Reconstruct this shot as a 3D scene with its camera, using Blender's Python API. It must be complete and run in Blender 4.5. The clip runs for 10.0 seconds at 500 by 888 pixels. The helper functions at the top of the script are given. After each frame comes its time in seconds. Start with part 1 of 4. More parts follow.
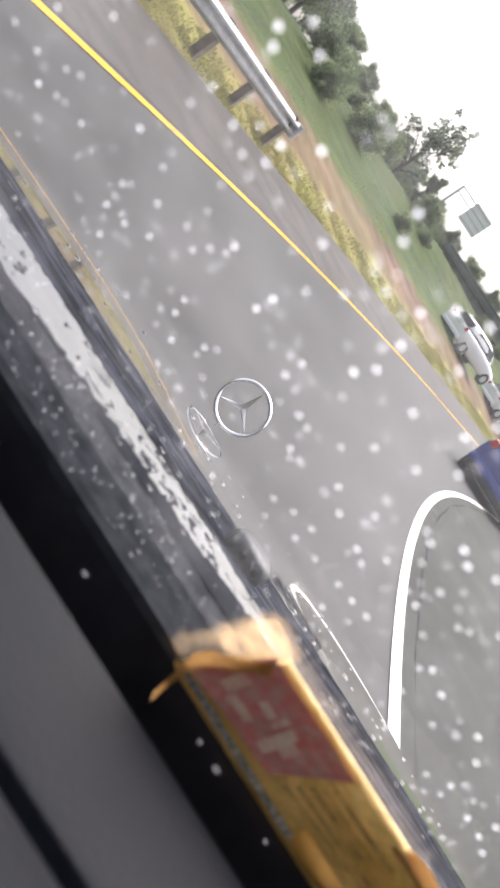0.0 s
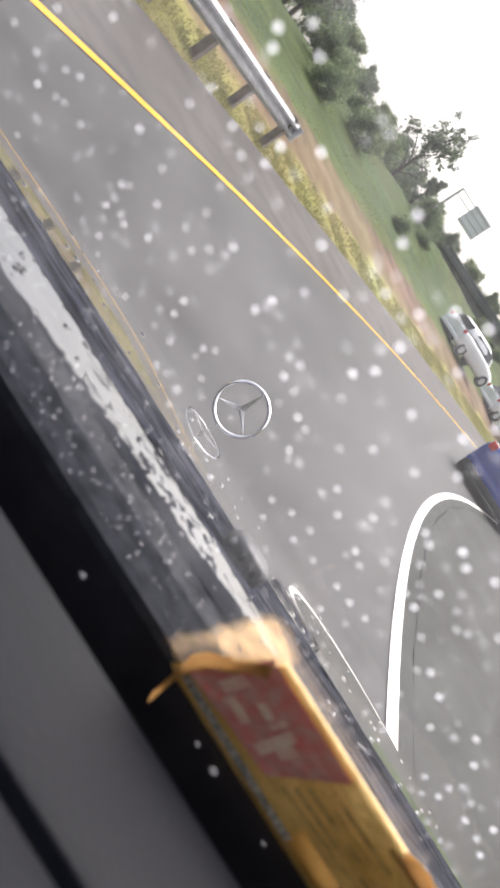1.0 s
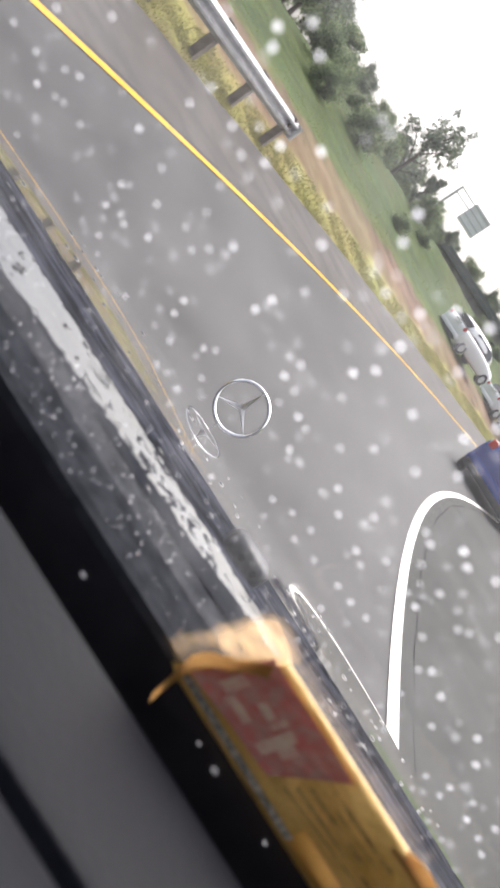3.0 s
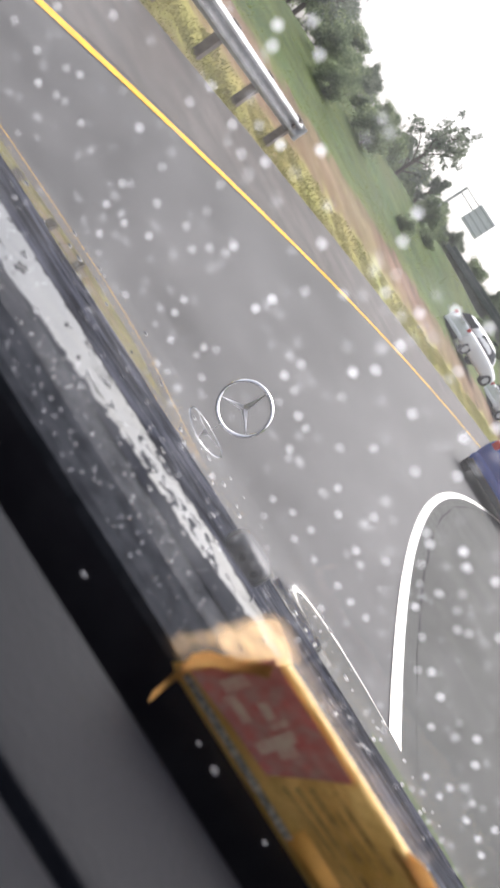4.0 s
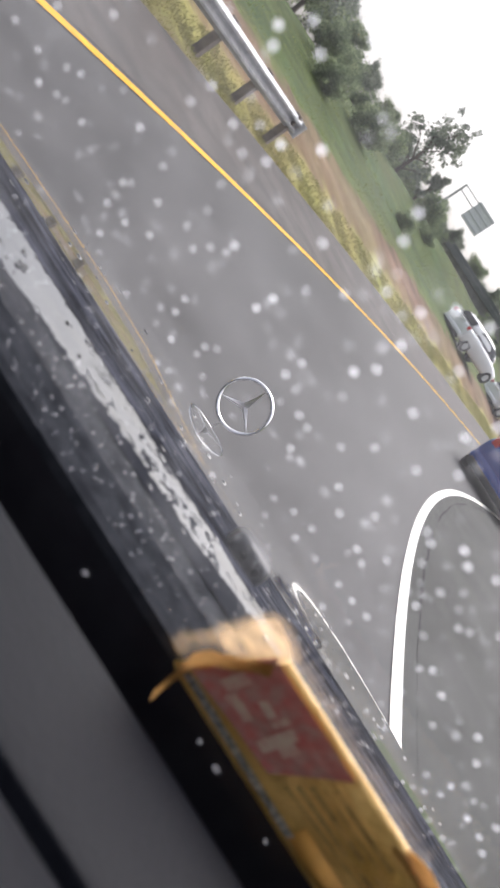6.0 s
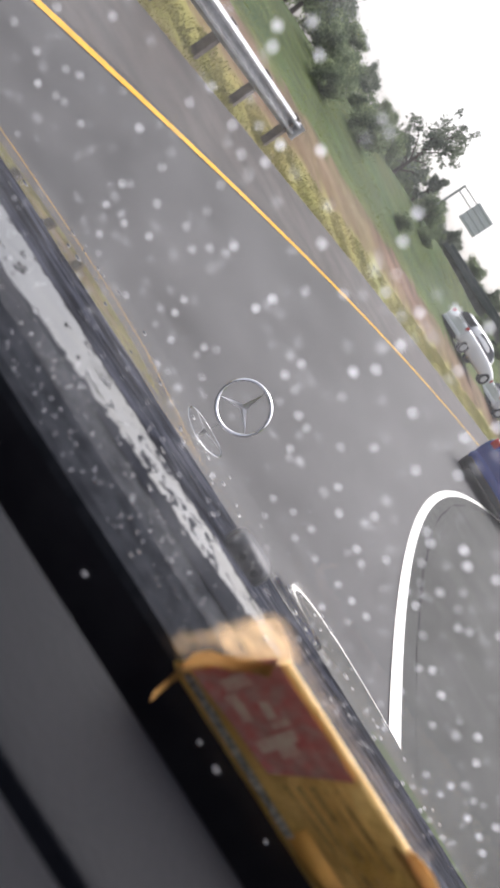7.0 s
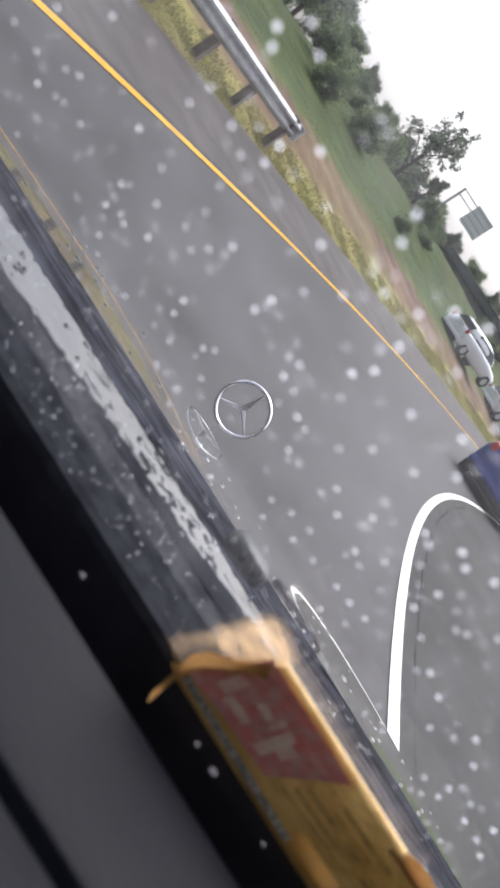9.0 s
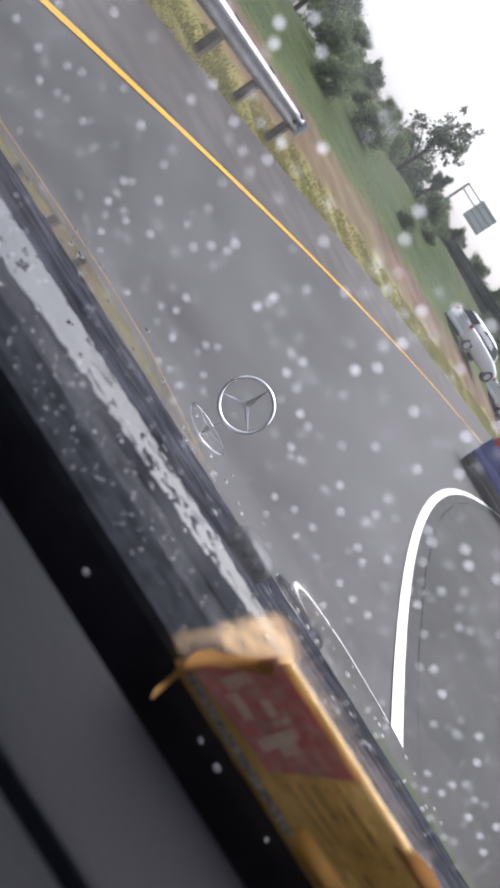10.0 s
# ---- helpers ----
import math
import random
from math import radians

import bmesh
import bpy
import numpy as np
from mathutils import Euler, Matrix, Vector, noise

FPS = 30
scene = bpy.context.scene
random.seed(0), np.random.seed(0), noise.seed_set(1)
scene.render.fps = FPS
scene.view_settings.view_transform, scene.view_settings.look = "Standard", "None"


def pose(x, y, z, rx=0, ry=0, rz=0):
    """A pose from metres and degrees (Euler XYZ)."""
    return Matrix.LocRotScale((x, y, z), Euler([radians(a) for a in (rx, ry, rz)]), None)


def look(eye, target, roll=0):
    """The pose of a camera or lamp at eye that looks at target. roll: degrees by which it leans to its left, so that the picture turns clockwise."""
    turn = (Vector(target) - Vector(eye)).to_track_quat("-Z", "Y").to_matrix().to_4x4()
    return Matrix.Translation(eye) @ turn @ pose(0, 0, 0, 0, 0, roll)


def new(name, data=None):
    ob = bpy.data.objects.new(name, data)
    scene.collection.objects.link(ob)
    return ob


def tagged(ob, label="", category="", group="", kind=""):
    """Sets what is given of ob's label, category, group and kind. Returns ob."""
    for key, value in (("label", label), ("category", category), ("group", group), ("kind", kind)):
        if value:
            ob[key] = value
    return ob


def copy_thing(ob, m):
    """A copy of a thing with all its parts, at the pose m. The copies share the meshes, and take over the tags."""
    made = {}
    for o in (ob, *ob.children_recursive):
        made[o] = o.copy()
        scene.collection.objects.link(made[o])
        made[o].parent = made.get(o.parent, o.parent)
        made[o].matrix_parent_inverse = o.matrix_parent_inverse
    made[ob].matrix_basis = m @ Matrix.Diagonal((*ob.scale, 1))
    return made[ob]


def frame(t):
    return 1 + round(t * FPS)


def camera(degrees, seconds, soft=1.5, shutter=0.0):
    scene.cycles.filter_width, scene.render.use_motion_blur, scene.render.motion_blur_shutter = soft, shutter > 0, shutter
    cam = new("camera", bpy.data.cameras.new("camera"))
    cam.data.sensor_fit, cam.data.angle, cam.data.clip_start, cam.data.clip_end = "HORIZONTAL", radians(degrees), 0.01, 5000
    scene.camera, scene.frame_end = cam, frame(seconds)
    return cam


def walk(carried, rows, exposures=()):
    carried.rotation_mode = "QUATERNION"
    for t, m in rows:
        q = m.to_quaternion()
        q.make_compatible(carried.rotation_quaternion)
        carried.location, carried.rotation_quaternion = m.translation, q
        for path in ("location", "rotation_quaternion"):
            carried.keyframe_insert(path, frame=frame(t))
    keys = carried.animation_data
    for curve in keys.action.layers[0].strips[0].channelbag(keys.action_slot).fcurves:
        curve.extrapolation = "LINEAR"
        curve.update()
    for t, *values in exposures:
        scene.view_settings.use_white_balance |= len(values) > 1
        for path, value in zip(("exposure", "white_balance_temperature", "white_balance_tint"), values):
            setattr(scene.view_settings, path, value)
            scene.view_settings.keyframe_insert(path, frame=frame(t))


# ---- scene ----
# ---------- camera: held close behind the windscreen of a car, leaning far to its left ----------
EYE_HEIGHT = 1.20
cam = camera(26.0, 10.0, soft=2.2)
cam.data.dof.use_dof = True          # a small wide-open lens close behind the glass
cam.data.dof.focus_distance = 1.3
cam.data.dof.aperture_fstop = 29.0
BASE = pose(0, 0, EYE_HEIGHT, 90 - 11.64, 0, 0) @ pose(0, 0, 0, 0, 0, 57.5)
# seconds; small turns up, to the left and about the view, in degrees; small shifts to the right, up and back, in millimetres: the shake of the arm
SHAKE = [
    (0.0, -0.104, -0.007, -0.010, -0.14, 0.60, 0.36),
    (0.5, -0.102, -0.076, 0.062, -0.30, 0.79, -0.02),
    (1.0, -0.019, -0.077, 0.133, -0.11, 0.55, 0.10),
    (1.5, -0.100, 0.036, 0.073, 0.20, 0.74, -0.38),
    (2.0, -0.093, 0.001, -0.041, 0.00, 0.63, -0.06),
    (2.75, -0.080, -0.050, -0.020, -0.15, 0.70, -0.12),
    (3.5, -0.071, -0.101, -0.002, -0.29, 0.77, -0.19),
    (4.0, -0.063, 0.109, 0.156, 0.64, 0.51, -0.42),
    (4.5, 0.080, -0.183, 0.166, -0.18, 0.56, -0.60),
    (5.0, -0.110, 0.106, 0.206, 0.59, 0.61, -0.40),
    (5.5, -0.168, 0.204, 0.269, 1.00, 0.71, -0.63),
    (6.0, -0.190, 0.107, 0.081, 0.39, 0.90, -0.22),
    (6.75, -0.130, 0.055, 0.000, 0.20, 0.70, 0.04),
    (7.5, -0.063, 0.003, -0.087, 0.04, 0.50, 0.30),
    (8.0, 0.026, -0.099, 0.031, -0.13, 0.45, -0.13),
    (8.5, 0.013, -0.097, 0.036, -0.14, 0.51, 0.03),
    (9.0, -0.013, 0.016, 0.190, 0.44, 0.49, -0.19),
    (9.5, -0.174, 0.200, 0.135, 0.91, 0.78, -0.74),
    (10.0, -0.250, 0.202, 0.100, 0.60, 0.80, -0.34),
]
walk(cam, [(t, BASE @ pose(dx / 1000, dy / 1000, dz / 1000, up, left, lean)) for t, up, left, lean, dx, dy, dz in SHAKE],
     exposures=[(0.0, 1.25, 6450, 14), (1.5, 1.12, 6500, 13), (3.5, 1.17, 6400, 13), (4.0, 1.13, 6350, 13), (6.0, 0.85, 6300, 14), (8.0, 0.75, 6250, 14), (10.0, 0.64, 6000, 15)])

# ---------- light: a bright overcast sky after rain ----------
world = bpy.data.worlds.new("overcast_sky")
scene.world = world
world.use_nodes = True
wn = world.node_tree
wn.nodes.clear()
sky = wn.nodes.new("ShaderNodeTexSky")
sky.sky_type = "NISHITA"
sky.sun_disc = False
sky.sun_elevation = radians(48)
sky.sun_rotation = radians(20)
sky.air_density = 1.0
sky.dust_density = 6.0
grey = wn.nodes.new("ShaderNodeHueSaturation")
grey.inputs["Saturation"].default_value = 0.3
sky_bg = wn.nodes.new("ShaderNodeBackground")
sky_bg.inputs["Strength"].default_value = 0.15
sky_out = wn.nodes.new("ShaderNodeOutputWorld")
wn.links.new(sky.outputs[0], grey.inputs["Color"])
wn.links.new(grey.outputs[0], sky_bg.inputs["Color"])
wn.links.new(sky_bg.outputs[0], sky_out.inputs["Surface"])

sun = new("sun", bpy.data.lights.new("sun", "SUN"))
sun.data.energy = 0.5
sun.data.angle = radians(25)
sun.data.color = (1.0, 0.97, 0.93)
sun.matrix_world = look((0, 0, 60), (-14, -40, 14))


# ---------- materials ----------
def material(name, colour, roughness=0.6, metallic=0.0, second=None, scale=6.0, detail=6.0, bump=0.0, bump_scale=40.0,
             coat=0.0, spread=(0.35, 0.65), specular=0.5, rough_vary=0.0, island=0.0, thin=0.0, grain=0.5, stretch=None):
    """A principled material whose colour wanders between two tones, with a fine relief."""
    m = bpy.data.materials.new(name)
    m.use_nodes = True
    nt = m.node_tree
    p = nt.nodes["Principled BSDF"]
    p.inputs["Roughness"].default_value = roughness
    p.inputs["Metallic"].default_value = metallic
    p.inputs["Specular IOR Level"].default_value = specular
    p.inputs["Coat Weight"].default_value = coat
    p.inputs["Coat Roughness"].default_value = 0.04
    co = nt.nodes.new("ShaderNodeTexCoord")
    n1 = nt.nodes.new("ShaderNodeTexNoise")
    n1.inputs["Scale"].default_value = scale
    n1.inputs["Detail"].default_value = detail
    n1.inputs["Roughness"].default_value = grain
    if stretch:
        squeeze = nt.nodes.new("ShaderNodeMapping")
        squeeze.inputs["Scale"].default_value = stretch
        nt.links.new(co.outputs["Object"], squeeze.inputs["Vector"])
        nt.links.new(squeeze.outputs[0], n1.inputs["Vector"])
    else:
        nt.links.new(co.outputs["Object"], n1.inputs["Vector"])
    ramp = nt.nodes.new("ShaderNodeValToRGB")
    ramp.color_ramp.elements[0].position, ramp.color_ramp.elements[1].position = spread
    ramp.color_ramp.elements[0].color = (*colour, 1)
    ramp.color_ramp.elements[1].color = (*(second or [c * 1.35 for c in colour]), 1)
    nt.links.new(n1.outputs[0], ramp.inputs[0])
    last = ramp.outputs[0]
    if island:
        geo = nt.nodes.new("ShaderNodeNewGeometry")
        rng = nt.nodes.new("ShaderNodeMapRange")
        rng.inputs["To Min"].default_value, rng.inputs["To Max"].default_value = 1 - island, 1 + island
        nt.links.new(geo.outputs["Random Per Island"], rng.inputs["Value"])
        hsv = nt.nodes.new("ShaderNodeHueSaturation")
        nt.links.new(rng.outputs[0], hsv.inputs["Value"])
        nt.links.new(last, hsv.inputs["Color"])
        last = hsv.outputs[0]
    nt.links.new(last, p.inputs["Base Color"])
    if thin:
        leafy = nt.nodes.new("ShaderNodeBsdfTranslucent")
        nt.links.new(last, leafy.inputs["Color"])
        half = nt.nodes.new("ShaderNodeMixShader")
        half.inputs[0].default_value = thin
        nt.links.new(p.outputs[0], half.inputs[1])
        nt.links.new(leafy.outputs[0], half.inputs[2])
        nt.links.new(half.outputs[0], nt.nodes["Material Output"].inputs["Surface"])
    if rough_vary:
        r2 = nt.nodes.new("ShaderNodeMapRange")
        r2.inputs["To Min"].default_value, r2.inputs["To Max"].default_value = roughness - rough_vary, roughness + rough_vary
        nt.links.new(n1.outputs[0], r2.inputs["Value"])
        nt.links.new(r2.outputs[0], p.inputs["Roughness"])
    if bump:
        n2 = nt.nodes.new("ShaderNodeTexNoise")
        n2.inputs["Scale"].default_value = bump_scale
        n2.inputs["Detail"].default_value = 4
        nt.links.new(co.outputs["Object"], n2.inputs["Vector"])
        b = nt.nodes.new("ShaderNodeBump")
        b.inputs["Strength"].default_value = bump
        b.inputs["Distance"].default_value = 0.02
        nt.links.new(n2.outputs[0], b.inputs["Height"])
        nt.links.new(b.outputs[0], p.inputs["Normal"])
    return m


ASPHALT = material("wet_asphalt", (0.033, 0.0325, 0.033), 0.72, second=(0.059, 0.057, 0.057), scale=1.1, detail=10, bump=0.2, bump_scale=60,
                   rough_vary=0.1, specular=0.15, grain=0.68, stretch=(1.0, 0.35, 1.0))
SHOULDER = material("worn_asphalt", (0.05, 0.045, 0.042), 0.75, second=(0.088, 0.077, 0.07), scale=0.9, detail=9, bump=0.3, bump_scale=45, specular=0.12, grain=0.65)
# wet asphalt with the near road's weaker sky glare painted in as a darker tone
DIMMED_ASPHALT = material("glare_dimmed_asphalt", (0.017, 0.0185, 0.0165), 0.75, second=(0.042, 0.044, 0.0385), scale=0.8, detail=10, bump=0.25, bump_scale=50,
                       rough_vary=0.1, specular=0.085, grain=0.68)
YELLOW = material("yellow_road_paint", (0.74, 0.40, 0.002), 0.6, second=(0.62, 0.32, 0.003), scale=2.5, bump=0.1, specular=0.08)
WHITE = material("white_road_paint", (0.80, 0.78, 0.70), 0.5, second=(0.66, 0.64, 0.56), scale=3, bump=0.1)
TAR = material("tar_seam", (0.012, 0.012, 0.013), 0.9, specular=0.05)
GALV = material("galvanised_steel", (0.42, 0.43, 0.45), 0.38, metallic=0.85, second=(0.55, 0.56, 0.58), scale=5)
POST = material("weathered_timber", (0.11, 0.09, 0.075), 0.8, second=(0.17, 0.14, 0.115), scale=9, bump=0.3)
BLADE = material("verge_grass_blades", (0.25, 0.24, 0.10), 0.7, second=(0.31, 0.28, 0.135), scale=0.5, thin=0.4, island=0.1, spread=(0.4, 0.6), specular=0.1)
BANKBLADE = material("bank_grass_blades", (0.15, 0.185, 0.055), 0.7, second=(0.18, 0.205, 0.065), scale=0.3, thin=0.5, island=0.08, specular=0.1)
# both leaf colours are lightened and greyed: damp-air haze painted into the base colour
LEAF = material("hazed_tree_leaves", (0.155, 0.195, 0.115), 0.6, second=(0.235, 0.28, 0.155), scale=0.45, thin=0.5, island=0.4, spread=(0.4, 0.6), specular=0.12)
LEAFB = material("hazed_dark_tree_leaves", (0.15, 0.175, 0.135), 0.6, second=(0.22, 0.25, 0.185), scale=0.5, thin=0.5, island=0.4, spread=(0.4, 0.6), specular=0.12)
BARK = material("bark", (0.06, 0.048, 0.038), 0.85, second=(0.11, 0.09, 0.07), scale=12, bump=0.5)
PAINT = material("black_car_paint", (0.008, 0.008, 0.010), 0.09, second=(0.012, 0.012, 0.014), scale=3, coat=1.0, bump=0.03, bump_scale=45)
CHROME = material("chrome", (0.80, 0.80, 0.82), 0.04, metallic=1.0, second=(0.56, 0.56, 0.58), scale=30)
SPOKE = material("satin_chrome", (0.55, 0.55, 0.57), 0.3, metallic=1.0, second=(0.42, 0.42, 0.44), scale=120)
GRILLE = material("wet_dark_plastic", (0.004, 0.005, 0.009), 0.8, second=(0.055, 0.059, 0.078), scale=120, bump=0.2, bump_scale=160, specular=0.0, spread=(0.42, 0.68), stretch=(0.22, 1.0, 1.0))
COWL = material("wet_cowl_paint", (0.010, 0.011, 0.013), 0.05, second=(0.02, 0.02, 0.023), scale=20, coat=0.0, bump=0.015, bump_scale=60, specular=0.34)
NOZZLE = material("wet_nozzle_plastic", (0.016, 0.0165, 0.021), 0.35, second=(0.034, 0.036, 0.044), scale=160, bump=0.1, bump_scale=200, specular=0.14)
SCUTTLE = material("dark_grey_scuttle_plastic", (0.016, 0.0172, 0.021), 0.9, second=(0.034, 0.036, 0.042), scale=85, bump=0.05, bump_scale=200, specular=0.02)
TRAY = material("black_intake_plastic", (0.006, 0.007, 0.0095), 0.9, second=(0.011, 0.0125, 0.016), scale=30, bump=0.05, bump_scale=200, specular=0.02)
RUBBER = material("black_rubber", (0.014, 0.013, 0.0165), 0.8, second=(0.022, 0.021, 0.025), scale=40, specular=0.03)
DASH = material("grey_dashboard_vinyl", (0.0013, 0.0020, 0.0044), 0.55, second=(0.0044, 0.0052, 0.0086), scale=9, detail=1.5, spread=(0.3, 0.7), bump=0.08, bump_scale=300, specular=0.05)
TRIM = material("grey_cabin_trim", (0.70, 0.685, 0.66), 0.8, second=(0.77, 0.755, 0.73), scale=8)
ORANGE = material("ochre_card", (0.97, 0.62, 0.20), 0.55, second=(0.66, 0.39, 0.09), scale=60, bump=0.2, bump_scale=120, spread=(0.36, 0.62), stretch=(0.5, 1.0, 1.0))
RED = material("red_label_print", (0.70, 0.20, 0.17), 0.5, second=(0.62, 0.33, 0.26), scale=210, bump=0.1, bump_scale=150)
LETTER = material("faded_letter_print", (0.80, 0.62, 0.46), 0.6, second=(0.74, 0.42, 0.33), scale=260)
BROWNPRINT = material("brown_print", (0.40, 0.235, 0.07), 0.6, second=(0.86, 0.54, 0.17), scale=140)
FLAP = material("thin_orange_card", (0.66, 0.42, 0.17), 0.6, second=(0.56, 0.34, 0.12), scale=90, thin=0.5)
FOLD = material("orange_card_fold", (0.85, 0.43, 0.09), 0.55, second=(0.72, 0.36, 0.08), scale=120, bump=0.1, bump_scale=120)
SILVER = material("worn_silver_edge", (0.22, 0.20, 0.17), 0.5, second=(0.8, 0.74, 0.62), scale=420, metallic=0.3)
BLUE = material("blue_car_paint", (0.010, 0.036, 0.22), 0.2, second=(0.013, 0.045, 0.25), scale=2, coat=0.25)
BLACKPL = material("black_bumper_plastic", (0.018, 0.018, 0.02), 0.5, second=(0.03, 0.03, 0.032), scale=8)
CARGLASS = material("dark_car_glass", (0.03, 0.034, 0.038), 0.05, second=(0.04, 0.044, 0.05), scale=1, specular=0.8)
TAIL = material("red_tail_lamp", (0.55, 0.02, 0.03), 0.15, second=(0.45, 0.015, 0.02), scale=15, coat=1.0)
PLATE = material("pale_plate", (0.62, 0.62, 0.62), 0.4, second=(0.55, 0.55, 0.56), scale=20)
TYRE = material("tyre_rubber", (0.02, 0.02, 0.02), 0.8, second=(0.03, 0.03, 0.03), scale=20)
WHITECAR = material("white_car_paint", (0.72, 0.73, 0.74), 0.2, second=(0.66, 0.67, 0.69), scale=2, coat=1.0)
SIGNBACK = material("sign_back_aluminium", (0.88, 0.88, 0.89), 0.5, second=(0.80, 0.80, 0.82), scale=3)
STEEL = material("grey_pole_steel", (0.42, 0.43, 0.43), 0.5, second=(0.50, 0.51, 0.51), scale=4)


def mixed(name, colour, clear, rough=0.0, attribute=""):
    """Clear film over a scattering or glossy one; attribute names a mesh value that thins it."""
    m = bpy.data.materials.new(name)
    m.use_nodes = True
    nt = m.node_tree
    nt.nodes.clear()
    out = nt.nodes.new("ShaderNodeOutputMaterial")
    mix = nt.nodes.new("ShaderNodeMixShader")
    see = nt.nodes.new("ShaderNodeBsdfTransparent")
    nt.links.new(see.outputs[0], mix.inputs[1])
    if attribute:
        body = nt.nodes.new("ShaderNodeBsdfTranslucent")
        body.inputs["Color"].default_value = (*colour, 1)
        att = nt.nodes.new("ShaderNodeAttribute")
        att.attribute_name = attribute
        nt.links.new(att.outputs["Fac"], mix.inputs[0])
    else:
        body = nt.nodes.new("ShaderNodeBsdfGlossy")
        body.inputs["Color"].default_value = (*colour, 1)
        body.inputs["Roughness"].default_value = rough
        mix.inputs[0].default_value = 1 - clear
    nt.links.new(body.outputs[0], mix.inputs[2])
    nt.links.new(mix.outputs[0], out.inputs["Surface"])
    return m


BEAD = bpy.data.materials.new("milky_bead")
BEAD.use_nodes = True
BEAD.node_tree.nodes["Principled BSDF"].inputs["Base Color"].default_value = (0.5, 0.5, 0.53, 1)
BEAD.node_tree.nodes["Principled BSDF"].inputs["Roughness"].default_value = 0.2
BEAD.node_tree.nodes["Principled BSDF"].inputs["Alpha"].default_value = 0.35


def wet_glass():
    """Clear glass with a faint gloss and a thin, uneven film of mist and grease that scatters daylight."""
    m = mixed("windscreen_glass", (0.9, 0.95, 0.95), 0.975)
    nt = m.node_tree
    out = next(n for n in nt.nodes if n.type == "OUTPUT_MATERIAL")
    clear = out.inputs["Surface"].links[0].from_socket
    co = nt.nodes.new("ShaderNodeTexCoord")
    patch = nt.nodes.new("ShaderNodeTexNoise")
    patch.inputs["Scale"].default_value = 34
    patch.inputs["Detail"].default_value = 6
    patch.inputs["Roughness"].default_value = 0.62
    nt.links.new(co.outputs["Object"], patch.inputs["Vector"])
    amount = nt.nodes.new("ShaderNodeMapRange")
    amount.inputs["From Min"].default_value, amount.inputs["From Max"].default_value = 0.32, 0.75
    amount.inputs["To Min"].default_value, amount.inputs["To Max"].default_value = 0.008, 0.078
    nt.links.new(patch.outputs[0], amount.inputs["Value"])
    film = nt.nodes.new("ShaderNodeBsdfTranslucent")
    film.inputs["Color"].default_value = (0.73, 0.73, 0.745, 1)
    mix = nt.nodes.new("ShaderNodeMixShader")
    nt.links.new(amount.outputs[0], mix.inputs[0])
    nt.links.new(clear, mix.inputs[1])
    nt.links.new(film.outputs[0], mix.inputs[2])
    nt.links.new(mix.outputs[0], out.inputs["Surface"])
    return m


def puddled_paint():
    """Black paint under a broken film of water: mirror-like where the film lies, dull between; the mesh carries the film's reach."""
    m = material("wet_cowl_paint", (0.008, 0.0095, 0.0135), 0.5, second=(0.0135, 0.015, 0.021), scale=60, bump=0.02, bump_scale=70, specular=0.1)
    nt = m.node_tree
    p = nt.nodes["Principled BSDF"]
    co = nt.nodes.new("ShaderNodeTexCoord")
    att = nt.nodes.new("ShaderNodeAttribute")
    att.attribute_name = "film"
    n = nt.nodes.new("ShaderNodeTexNoise")
    n.inputs["Scale"].default_value = 85
    n.inputs["Detail"].default_value = 5
    n.inputs["Distortion"].default_value = 0.8
    squeeze = nt.nodes.new("ShaderNodeMapping")
    squeeze.inputs["Scale"].default_value = (1.7, 1.0, 1.0)
    nt.links.new(co.outputs["Object"], squeeze.inputs["Vector"])
    nt.links.new(squeeze.outputs[0], n.inputs["Vector"])
    add = nt.nodes.new("ShaderNodeMath")
    add.operation = "ADD"
    nt.links.new(att.outputs["Fac"], add.inputs[0])
    nt.links.new(n.outputs[0], add.inputs[1])
    for socket, dry, wet in (("Roughness", 0.9, 0.05), ("Specular IOR Level", 0.012, 0.30)):
        r = nt.nodes.new("ShaderNodeMapRange")
        r.inputs["From Min"].default_value, r.inputs["From Max"].default_value = 0.96, 1.04
        r.inputs["To Min"].default_value, r.inputs["To Max"].default_value = dry, wet
        nt.links.new(add.outputs[0], r.inputs["Value"])
        nt.links.new(r.outputs[0], p.inputs[socket])
    return m


GLASS = wet_glass()
PUDDLE = puddled_paint()
TORN = mixed("torn_white_paper_fibre", (0.74, 0.62, 0.52), 0.0, attribute="thickness")
FRAY = mixed("frayed_paper_fibre", (0.84, 0.58, 0.32), 0.0, attribute="thickness")
DROP = mixed("milky_raindrop", (0.67, 0.68, 0.71), 0.0, attribute="thickness")


